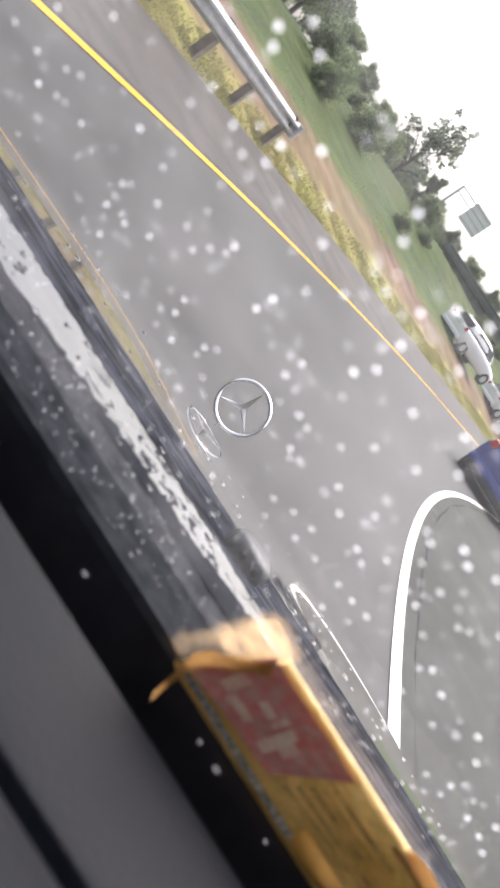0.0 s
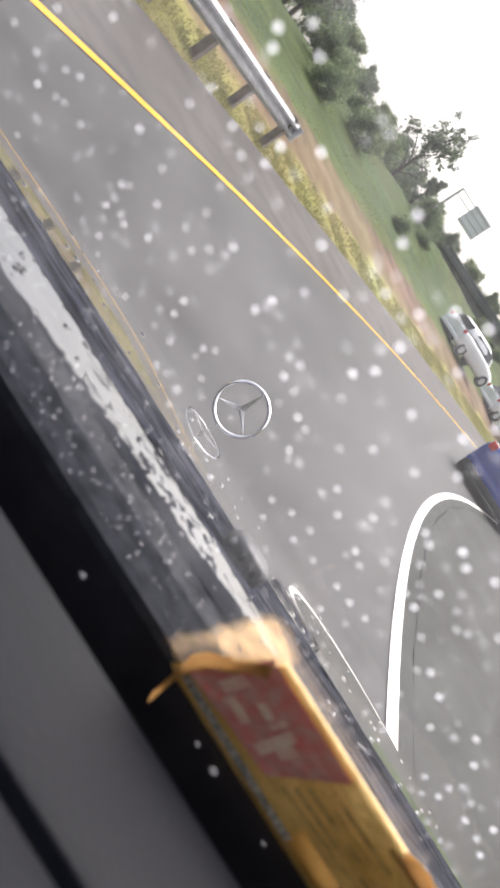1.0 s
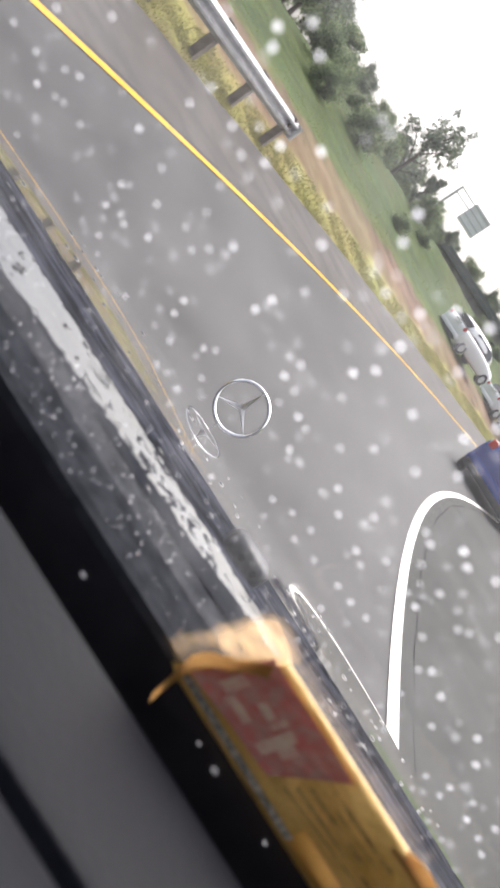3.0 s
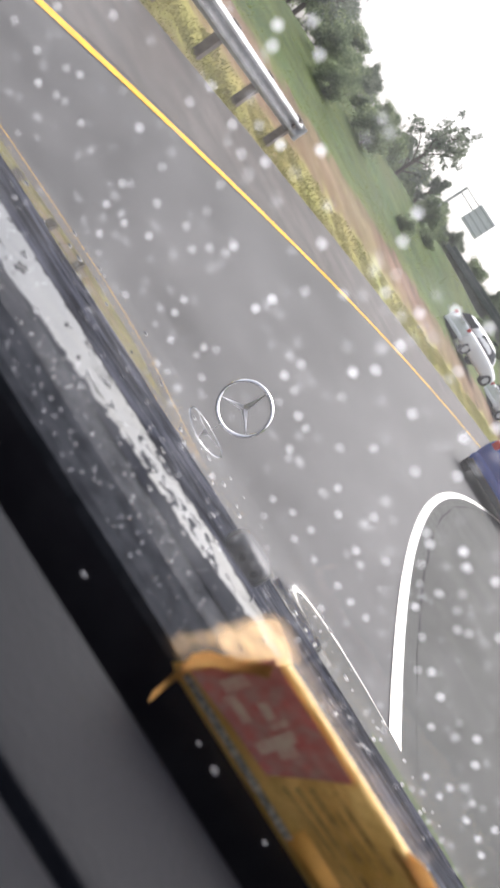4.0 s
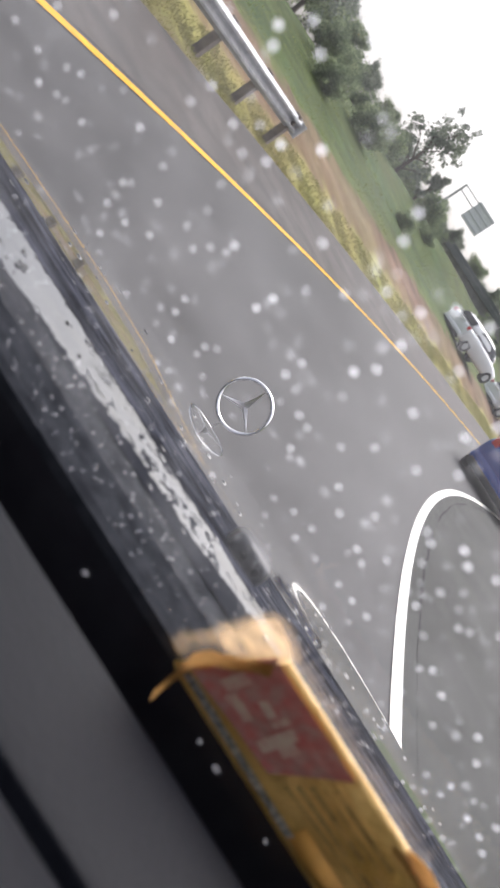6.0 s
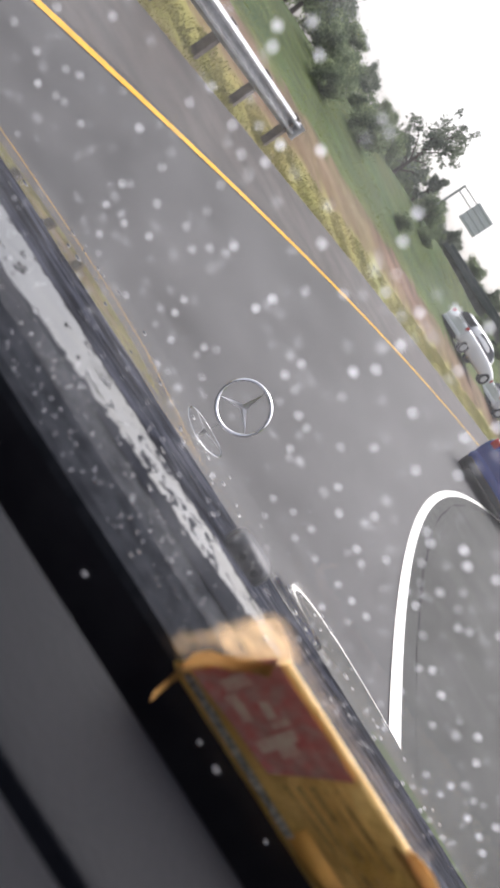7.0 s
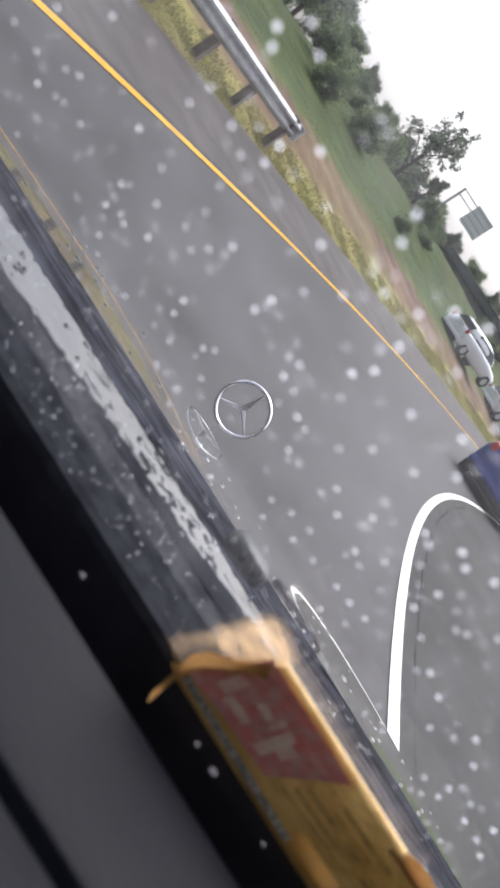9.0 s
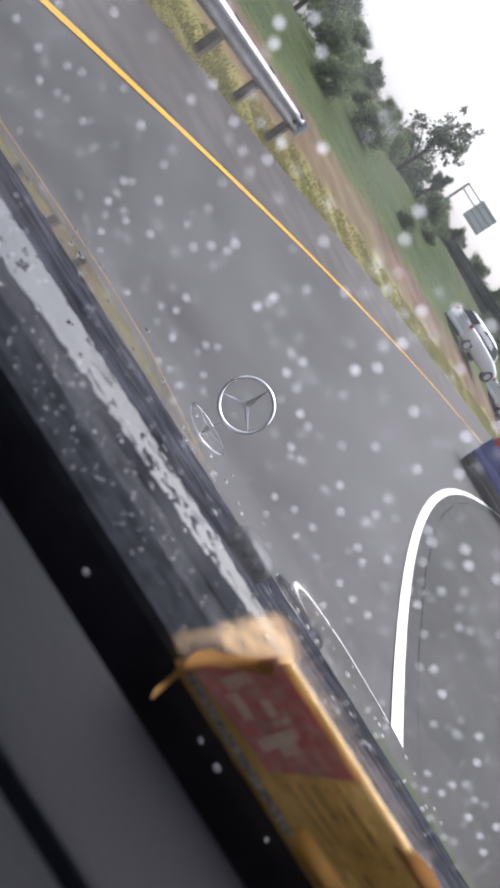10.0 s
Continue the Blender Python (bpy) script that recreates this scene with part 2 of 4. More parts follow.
def land_material():
    """Grass, bare earth and bank grass, chosen by the distance from the road's edge that the mesh carries."""
    m = bpy.data.materials.new("verge_and_bank")
    m.use_nodes = True
    nt = m.node_tree
    p = nt.nodes["Principled BSDF"]
    p.inputs["Roughness"].default_value = 0.9
    p.inputs["Specular IOR Level"].default_value = 0.06
    co = nt.nodes.new("ShaderNodeTexCoord")
    att = nt.nodes.new("ShaderNodeAttribute")
    att.attribute_name = "offset"
    wob = nt.nodes.new("ShaderNodeTexNoise")
    wob.inputs["Scale"].default_value = 0.9
    wob.inputs["Detail"].default_value = 7
    nt.links.new(co.outputs["Object"], wob.inputs["Vector"])
    add = nt.nodes.new("ShaderNodeMath")
    add.operation = "MULTIPLY_ADD"
    add.inputs[1].default_value, add.inputs[2].default_value = 1.6, -0.8
    nt.links.new(wob.outputs[0], add.inputs[0])
    tot = nt.nodes.new("ShaderNodeMath")
    tot.operation = "ADD"
    nt.links.new(att.outputs["Fac"], tot.inputs[0])
    nt.links.new(add.outputs[0], tot.inputs[1])
    rng = nt.nodes.new("ShaderNodeMapRange")
    rng.inputs["From Min"].default_value, rng.inputs["From Max"].default_value = 2.0, 10.0
    nt.links.new(tot.outputs[0], rng.inputs["Value"])
    ramp = nt.nodes.new("ShaderNodeValToRGB")
    r = ramp.color_ramp
    r.elements[0].position, r.elements[0].color = 0.05, (0.13, 0.105, 0.06, 1)
    r.elements[1].position, r.elements[1].color = 0.12, (0.24, 0.225, 0.07, 1)
    for at, c in ((0.20, (0.25, 0.22, 0.075, 1)), (0.25, (0.165, 0.12, 0.062, 1)), (0.36, (0.175, 0.122, 0.074, 1)), (0.48, (0.135, 0.098, 0.058, 1)),
                  (0.53, (0.085, 0.105, 0.032, 1)), (0.8, (0.055, 0.078, 0.024, 1))):
        e = r.elements.new(at)
        e.color = c
    nt.links.new(rng.outputs[0], ramp.inputs[0])
    fine = nt.nodes.new("ShaderNodeTexNoise")
    fine.inputs["Scale"].default_value = 5
    fine.inputs["Detail"].default_value = 8
    nt.links.new(co.outputs["Object"], fine.inputs["Vector"])
    val = nt.nodes.new("ShaderNodeMapRange")
    val.inputs["To Min"].default_value, val.inputs["To Max"].default_value = 0.72, 1.28
    nt.links.new(fine.outputs[0], val.inputs["Value"])
    hsv = nt.nodes.new("ShaderNodeHueSaturation")
    nt.links.new(ramp.outputs[0], hsv.inputs["Color"])
    wide = nt.nodes.new("ShaderNodeTexNoise")
    wide.inputs["Scale"].default_value = 0.22
    wide.inputs["Detail"].default_value = 5
    nt.links.new(co.outputs["Object"], wide.inputs["Vector"])
    hue = nt.nodes.new("ShaderNodeMapRange")
    hue.inputs["From Min"].default_value, hue.inputs["From Max"].default_value = 0.35, 0.65
    hue.inputs["To Min"].default_value, hue.inputs["To Max"].default_value = 0.478, 0.52
    nt.links.new(wide.outputs[0], hue.inputs["Value"])
    nt.links.new(hue.outputs[0], hsv.inputs["Hue"])
    tuft = nt.nodes.new("ShaderNodeTexNoise")
    tuft.inputs["Scale"].default_value = 0.7
    tuft.inputs["Detail"].default_value = 4
    nt.links.new(co.outputs["Object"], tuft.inputs["Vector"])
    tone = nt.nodes.new("ShaderNodeMapRange")
    tone.inputs["From Min"].default_value, tone.inputs["From Max"].default_value = 0.3, 0.7
    tone.inputs["To Min"].default_value, tone.inputs["To Max"].default_value = 0.72, 1.28
    nt.links.new(tuft.outputs[0], tone.inputs["Value"])
    both = nt.nodes.new("ShaderNodeMath")
    both.operation = "MULTIPLY"
    nt.links.new(val.outputs[0], both.inputs[0])
    nt.links.new(tone.outputs[0], both.inputs[1])
    nt.links.new(both.outputs[0], hsv.inputs["Value"])
    nt.links.new(hsv.outputs[0], p.inputs["Base Color"])
    b = nt.nodes.new("ShaderNodeBump")
    b.inputs["Strength"].default_value = 0.35
    b.inputs["Distance"].default_value = 0.08
    nt.links.new(fine.outputs[0], b.inputs["Height"])
    nt.links.new(b.outputs[0], p.inputs["Normal"])
    return m


LAND = land_material()


# ---------- building helpers ----------
def part(name, bm, mat, parent=None, label="", smooth=False):
    me = bpy.data.meshes.new(name)
    bm.normal_update()
    bm.to_mesh(me)
    bm.free()
    me.materials.append(mat)
    if smooth:
        me.polygons.foreach_set("use_smooth", [True] * len(me.polygons))
    ob = new(name, me)
    if parent:
        ob.parent = parent
    return tagged(ob, label)


def raw(name, verts, faces, mat, parent=None, label="", smooth=False):
    me = bpy.data.meshes.new(name)
    me.from_pydata(verts, [], faces)
    me.materials.append(mat)
    if smooth:
        me.polygons.foreach_set("use_smooth", [True] * len(me.polygons))
    me.update()
    ob = new(name, me)
    if parent:
        ob.parent = parent
    return tagged(ob, label)


def box(bm, size, at, bevel=0.0, turn=None):
    m = Matrix.Translation(at) @ (turn or Matrix.Identity(4)) @ Matrix.Diagonal((*size, 1))
    made = bmesh.ops.create_cube(bm, size=1, matrix=m)
    if bevel:
        edges = list({e for v in made["verts"] for e in v.link_edges})
        bmesh.ops.bevel(bm, geom=edges, offset=bevel, segments=2, affect="EDGES", profile=0.6)


def tube(bm, a, b, r1, r2=None, n=12):
    a, b = Vector(a), Vector(b)
    m = Matrix.Translation((a + b) / 2) @ (b - a).to_track_quat("Z", "Y").to_matrix().to_4x4()
    bmesh.ops.create_cone(bm, cap_ends=True, segments=n, radius1=r1, radius2=r1 if r2 is None else r2, depth=(b - a).length, matrix=m)


def sheet(bm, rows):
    """A quad grid through rows of points."""
    vs = [[bm.verts.new(p) for p in row] for row in rows]
    for r0, r1 in zip(vs, vs[1:]):
        for a, b, c, d in zip(r0, r0[1:], r1[1:], r1):
            bm.faces.new((a, b, c, d))
    return vs


def empty(name, label, category, group="", kind=""):
    return tagged(new(name), label, category, group, kind)


# ---------- plan of the road: a ramp that bends to the right ----------
def edge_left(y):
    """x of the yellow line."""
    q = min(max(y, -6.0), 39.0)
    far = max(0.0, y - 39.0)
    return 3.517e-3 * q * q + 0.0796 * q - 4.397 + (y - q) * (0.354 if far else 0.0374) + 0.0012 * far * far


def edge_right(y):
    """x of the white line: an arc of 47 m."""
    q = min(max(y, -20), 40)
    return 48.05 - math.sqrt(46.6 ** 2 - (q - 7.6) ** 2) + (y - q) * (0.97 if y > q else -0.73)


def land_height(s, y):
    """Height of the ground at s metres outside the yellow line."""
    ease = lambda a, b, t: max(0.0, min(1.0, (t - a) / (b - a)))
    z = 0.20 * ease(0.6, 2.6, s) + 0.58 * ease(2.6, 4.4, s) + 0.38 * ease(4.4, 6.2, s)
    z += ease(6.0, 16.0, s) * (0.15 + 2.2 * ease(14, 62, y))
    return z


def stations(a, b):
    y, out = a, []
    while y < b:
        out.append(y)
        y += 0.6 if -8 < y < 45 else (2.0 if -60 < y < 110 else 20.0)
    return out + [b]


# ---------- setting: ground, road, lines ----------
def build_ground():
    cols = [0.3, 0.8, 1.4, 2.0, 2.4, 2.7, 3.0, 3.4, 3.8, 4.2, 4.6, 5.0, 5.4, 5.8, 6.2, 6.8, 7.6, 8.6, 10, 12, 14, 16, 20, 30, 60, 150, 400, 900]
    verts, faces, offs = [], [], []
    ys = stations(-400, 900)
    for y in ys:
        for s in reversed(cols):
            w = 0.07 * noise.noise((s * 1.3, y * 0.9, 0)) * min(1, s / 3) * (1 if s < 20 else 0)
            verts.append((edge_left(min(y, 150)) - s, y, land_height(s, y) + w - 0.03))
            offs.append(s)
        for s, z in ((2.4, -0.04), (3.0, 0.05), (5.0, 0.5), (9.0, 1.1), (30, 1.5), (120, 1.5), (900, 1.5)):
            verts.append((edge_right(min(y, 75)) + s, y, z))
            offs.append(6.5 + s)
    n = len(cols) + 7
    for i in range(len(ys) - 1):
        for j in range(n - 1):
            a = i * n + j
            faces.append((a, a + 1, a + n + 1, a + n))
    ob = raw("ground", verts, faces, LAND, smooth=True)
    at = ob.data.attributes.new("offset", "FLOAT", "POINT")
    at.data.foreach_set("value", offs)
    tagged(ob, "grassy verge, bare brown earth strip and green bank", "ground", kind="structure")


def strip(name, left, right, z, mat, label, category, y0=-60, y1=140, cuts=8, crown=0.0):
    rows = []
    for y in stations(y0, y1):
        a, b = left(y), right(y)
        rows.append([(a + (b - a) * k / cuts, y, z(y, k / cuts) if callable(z) else z) for k in range(cuts + 1)])
    bm = bmesh.new()
    sheet(bm, rows)
    ob = part(name, bm, mat, smooth=True)
    return tagged(ob, label, category, kind="structure")


build_ground()
strip("road", lambda y: edge_left(y) - 0.25, lambda y: edge_right(y) + 2.6, 0.0, ASPHALT, "wet grey asphalt ramp that bends to the right", "road")
strip("shoulder", lambda y: edge_left(y) - 2.55 - 0.12 * noise.noise((y * 0.7, 3, 0)), lambda y: edge_left(y) - 0.2,
      lambda y, k: 0.006 + 0.22 * (1 - k) ** 1.2, SHOULDER, "worn brownish asphalt shoulder beside the yellow line", "road shoulder")
# the shoulder's darker tone stands in for less glare, not another surfacing
strip("right_shoulder", lambda y: edge_right(y) + 0.05, lambda y: edge_right(y) + 2.65, 0.0035, DIMMED_ASPHALT, "wet asphalt shoulder outside the white line, weaker sky glare painted into its tone", "road shoulder", y1=75)
strip("yellow_line", lambda y: edge_left(y) - 0.085, lambda y: edge_left(y) + 0.085, 0.010, YELLOW, "solid yellow painted edge line", "road marking", cuts=1)
strip("white_line", lambda y: edge_right(y) - 0.052, lambda y: edge_right(y) + 0.052, 0.0075, WHITE, "solid white painted edge line", "road marking", y1=75, cuts=1)
strip("road_seam", lambda y: edge_right(y) + 0.20 + 0.03 * noise.noise((y * 1.2, 0, 0)), lambda y: edge_right(y) + 0.213 + 0.035 * noise.noise((y * 1.2, 0, 0.4)),
      0.005, TAR, "thin dark tar seam along the shoulder", "road seam", y1=60, cuts=1)


# ---------- grass ----------
def blades(name, mat, label, count, s0, s1, y0, y1, h0, h1, w):
    rnd = random.Random(name)
    verts, faces = [], []
    for _ in range(count):
        y = y0 + (y1 - y0) * rnd.random() ** 1.3
        s = rnd.uniform(s0, s1) + 0.25 * noise.noise((y * 0.6, 7, 0))
        x, z = edge_left(y) - s, land_height(s, y) - 0.05
        for _k in range(3):
            a, h = rnd.uniform(0, 6.28), rnd.uniform(h0, h1)
            bx, by = x + rnd.uniform(-0.08, 0.08), y + rnd.uniform(-0.08, 0.08)
            dx, dy = math.cos(a) * w, math.sin(a) * w
            lx, ly = rnd.uniform(-0.6, 0.6) * h, rnd.uniform(-0.6, 0.6) * h
            i = len(verts)
            verts += [(bx - dx, by - dy, z), (bx + dx, by + dy, z), (bx + lx, by + ly, z + h)]
            faces.append((i, i + 1, i + 2))
    ob = raw(name, verts, faces, mat)
    tagged(ob, label, "grass", kind="stuff")


blades("verge_grass", BLADE, "yellowing roadside grass along the shoulder", 22000, 2.45, 3.75, 8, 75, 0.03, 0.09, 0.012)
blades("bank_grass", BANKBLADE, "green grass on the far bank", 11000, 6.3, 15.5, 16, 90, 0.03, 0.07, 0.01)


# ---------- trees ----------
def make_tree(name, seed, height, spread, leaves, leaf, mat, label, open_crown=False):
    rnd = random.Random(seed)
    tree = empty(name, label, "tree", group="roadside trees")
    bm = bmesh.new()
    lean = Vector((rnd.uniform(-0.06, 0.06), rnd.uniform(-0.06, 0.06), 1))
    pts = [lean * (height * f) for f in (-0.05, 0.2, 0.45, 0.75)]
    rad = [height * 0.03, height * 0.022, height * 0.016, height * 0.006]
    for a, b, r, q in zip(pts, pts[1:], rad, rad[1:]):
        tube(bm, a, b, r, q, 8)
    tips = []
    for k in range(16 if open_crown else 13):
        f = rnd.uniform(0.22, 0.72)
        a = lean * (height * f)
        ang = k * 2.4 + rnd.uniform(-0.4, 0.4)
        reach = spread * rnd.uniform(0.55, 1.0) * (1.0 if f < 0.55 else 0.75)
        b = a + Vector((math.cos(ang) * reach, math.sin(ang) * reach, height * rnd.uniform(0.08, 0.28)))
        mid = (a + b) / 2 + Vector((0, 0, height * 0.03))
        tube(bm, a, mid, height * 0.010, height * 0.006, 6)
        tube(bm, mid, b, height * 0.006, height * 0.002, 6)
        tips += [mid.lerp(b, 0.5), b]
        for _ in range(3):
            c = mid.lerp(b, rnd.random()) + Vector([rnd.gauss(0, spread * 0.22) for _i in range(3)])
            tube(bm, mid.lerp(b, 0.4), c, height * 0.003, height * 0.001, 5)
            tips.append(c)
    tips.append(lean * (height * 0.85))
    part("trunk", bm, BARK, tree)
    verts, faces = [], []
    clumps = []
    for t in tips:
        for _ in range(2):
            clumps.append((t + Vector([rnd.gauss(0, spread * 0.10) for _i in range(3)]),
                           spread * (rnd.uniform(0.10, 0.2) if open_crown else rnd.uniform(0.16, 0.33))))
    per = leaves // len(clumps)
    for c, r in clumps:
        stray = rnd.uniform(0.15, 0.5)
        for _ in range(int(per * rnd.uniform(0.6, 1.4))):
            d = Vector((rnd.gauss(0, 1), rnd.gauss(0, 1), rnd.gauss(0, 0.8)))
            reach = r * rnd.random() ** 0.5
            if rnd.random() < stray:
                reach *= rnd.uniform(1.0, 1.9)
            p = c + d.normalized() * reach
            if p.z < height * 0.05:
                continue
            u = Vector((rnd.gauss(0, 1), rnd.gauss(0, 1), rnd.gauss(0, 0.7))).normalized()
            v = u.orthogonal().normalized()
            v.rotate(Matrix.Rotation(rnd.uniform(0, 6.28), 3, u))
            size = leaf * rnd.uniform(0.6, 1.25)
            w = u.cross(v) * size * rnd.uniform(0.35, 0.55)
            v = v * size
            i = len(verts)
            verts += [p - v, p + w, p + v, p - w]
            faces.append((i, i + 1, i + 2, i + 3))
    raw("crown", verts, faces, mat, tree)
    return tree


def plant(ob, x, y, size=1.0, turn=0.0, first=False, sink=0.15):
    s = edge_left(y) - x
    m = Matrix.Translation((x, y, land_height(s, y) - sink)) @ Matrix.Rotation(turn, 4, "Z")
    if first:
        ob.matrix_basis = m @ Matrix.Diagonal((size, size, size, 1))
        return ob
    c = copy_thing(ob, m)
    c.scale = (size, size, size)
    return c


round_tree = make_tree("broadleaf_tree", 3, 6.0, 2.3, 18000, 0.115, LEAF, "dense green broadleaf tree on the grassy bank")
dark_tree = make_tree("dark_tree", 8, 6.5, 2.1, 18000, 0.115, LEAFB, "dark green leafy tree in the row behind the bank")
bush = make_tree("bush", 14, 3.2, 1.9, 6500, 0.13, LEAF, "low leafy green bush at the foot of the trees")
airy = make_tree("open_tree", 21, 8.0, 2.6, 3800, 0.16, LEAFB, "sparse dark tree with gaps in its crown against the sky", open_crown=True)

# azimuth in degrees, distance in metres, size
ROW = [
    (round_tree, -18.5, 44, 0.95), (dark_tree, -16.4, 50, 1.02), (round_tree, -14.4, 54, 0.92), (dark_tree, -12.4, 58, 0.86),
    (round_tree, -10.4, 62, 0.80), (dark_tree, -8.6, 66, 0.78), (round_tree, -6.9, 70, 0.80), (dark_tree, -5.0, 74, 0.82),
    (dark_tree, -3.2, 80, 0.86), (round_tree, -1.4, 84, 0.92), (dark_tree, 0.5, 88, 0.98), (round_tree, 2.4, 90, 1.0), (dark_tree, 4.4, 92, 1.05),
    (round_tree, 6.6, 92, 1.1), (round_tree, -21.0, 42, 1.0), (dark_tree, -24.0, 42, 1.0),
]
FAR = 1.6            # the row stands well behind the bank
used = set()
rnd = random.Random(5)
for tree, az, dist, size in ROW:
    size *= float(np.interp(az, (-18, -13, -7, 0), (0.74, 0.84, 0.95, 1.0)))
    x, y = FAR * dist * math.sin(radians(az)), FAR * dist * math.cos(radians(az))
    plant(tree, x, y, size, rnd.uniform(0, 6.28), first=tree.name not in used)
    used.add(tree.name)
for az, dist, size in ((-17.6, 39, 0.8), (-15.2, 44, 0.85), (-13.2, 50, 0.8), (-11.2, 55, 0.75), (-9.4, 59, 0.72), (-7.6, 64, 0.72), (-5.8, 68, 0.75),
                       (-3.9, 72, 0.8), (-2.2, 77, 0.85), (-0.4, 80, 0.95), (1.6, 83, 1.0), (3.5, 85, 1.05), (5.6, 86, 1.1)):
    x, y = FAR * dist * math.sin(radians(az)), FAR * dist * math.cos(radians(az))
    plant(bush, x, y, size, rnd.uniform(0, 6.28), first="bush" not in used)
    used.add("bush")
for _ in range(30):
    y = rnd.uniform(34, 100)
    plant(bush, edge_left(y) - rnd.uniform(10, 19), y, rnd.uniform(0.2, 0.48), rnd.uniform(0, 6.28), sink=0.3)
conifer = make_tree("conifer", 33, 5.5, 0.75, 7000, 0.10, LEAFB, "slender dark conifer beside the sign mast")
plant(conifer, 92 * math.sin(radians(-6.0)), 92 * math.cos(radians(-6.0)), 0.9, 0.4, first=True)
plant(airy, 62 * math.sin(radians(-17.0)), 62 * math.cos(radians(-17.0)), 0.72, 0.6, first=True)
plant(airy, 100 * math.sin(radians(-7.7)), 100 * math.cos(radians(-7.7)), 1.1, 2.2)


# ---------- guard rail ----------
def build_rail():
    rail = empty("guard_rail", "grey galvanised guard rail on short timber posts", "guard rail")
    prof = [(0.00, 0.00), (0.02, 0.035), (0.075, 0.055), (0.075, 0.095), (0.02, 0.125), (0.0, 0.155), (0.02, 0.185), (0.075, 0.215), (0.075, 0.255),
            (0.02, 0.285), (0.0, 0.31)]
    rows = []
    y = -6.0
    off = 2.85
    while y <= 20.01:
        x = edge_left(y) - off
        flare = max(0, y - 17) * 0.03
        z = land_height(off, y) + 0.44
        rows.append([(x + d - flare, y, z + h) for d, h in prof])
        y += 1.0
    bm = bmesh.new()
    sheet(bm, rows)
    bmesh.ops.solidify(bm, geom=bm.faces[:], thickness=0.006)
    part("beam", bm, GALV, rail)
    y = -5.0
    while y < 20:
        bm = bmesh.new()
        x = edge_left(y) - off - 0.12
        z = land_height(off + 0.12, y)
        box(bm, (0.15, 0.2, 1.1), (x, y, z + 0.19), 0.012)
        part("post", bm, POST, rail)
        y += 1.9
    bm = bmesh.new()
    y = 20.0
    tube(bm, (edge_left(y) - off - 0.07, y, land_height(off, y) + 0.44), (edge_left(y) - off - 0.07, y, land_height(off, y) + 0.75), 0.09)
    part("end_terminal", bm, GALV, rail)


build_rail()


# ---------- cars on the road ----------
def hull(bm, sections):
    """A closed body through cross-sections, each (y, half width at sill, half width at waist, sill z, waist z, top z, half width at top)."""
    rows = []
    for y, ws, ww, zs, zw, zt, wt in sections:
        half = [(0, zs), (ws * 0.85, zs), (ws, zs + 0.06), (ww, (zs + zw) / 2), (ww * 0.985, zw), (wt, zt - 0.05 * (zt - zw)), (wt * 0.8, zt), (0, zt + 0.015)]
        ring = [(x, y, z) for x, z in half] + [(-x, y, z) for x, z in reversed(half[1:-1])]
        rows.append(ring + [ring[0]])
    vs = sheet(bm, rows)
    for row in (vs[0], vs[-1]):
        bm.faces.new(row[:-1])
    bmesh.ops.remove_doubles(bm, verts=bm.verts[:], dist=0.0005)
    bmesh.ops.recalc_face_normals(bm, faces=bm.faces[:])


def rounded(ob):
    mod = ob.modifiers.new("rounded", "SUBSURF")
    mod.levels = mod.render_levels = 2
    return ob


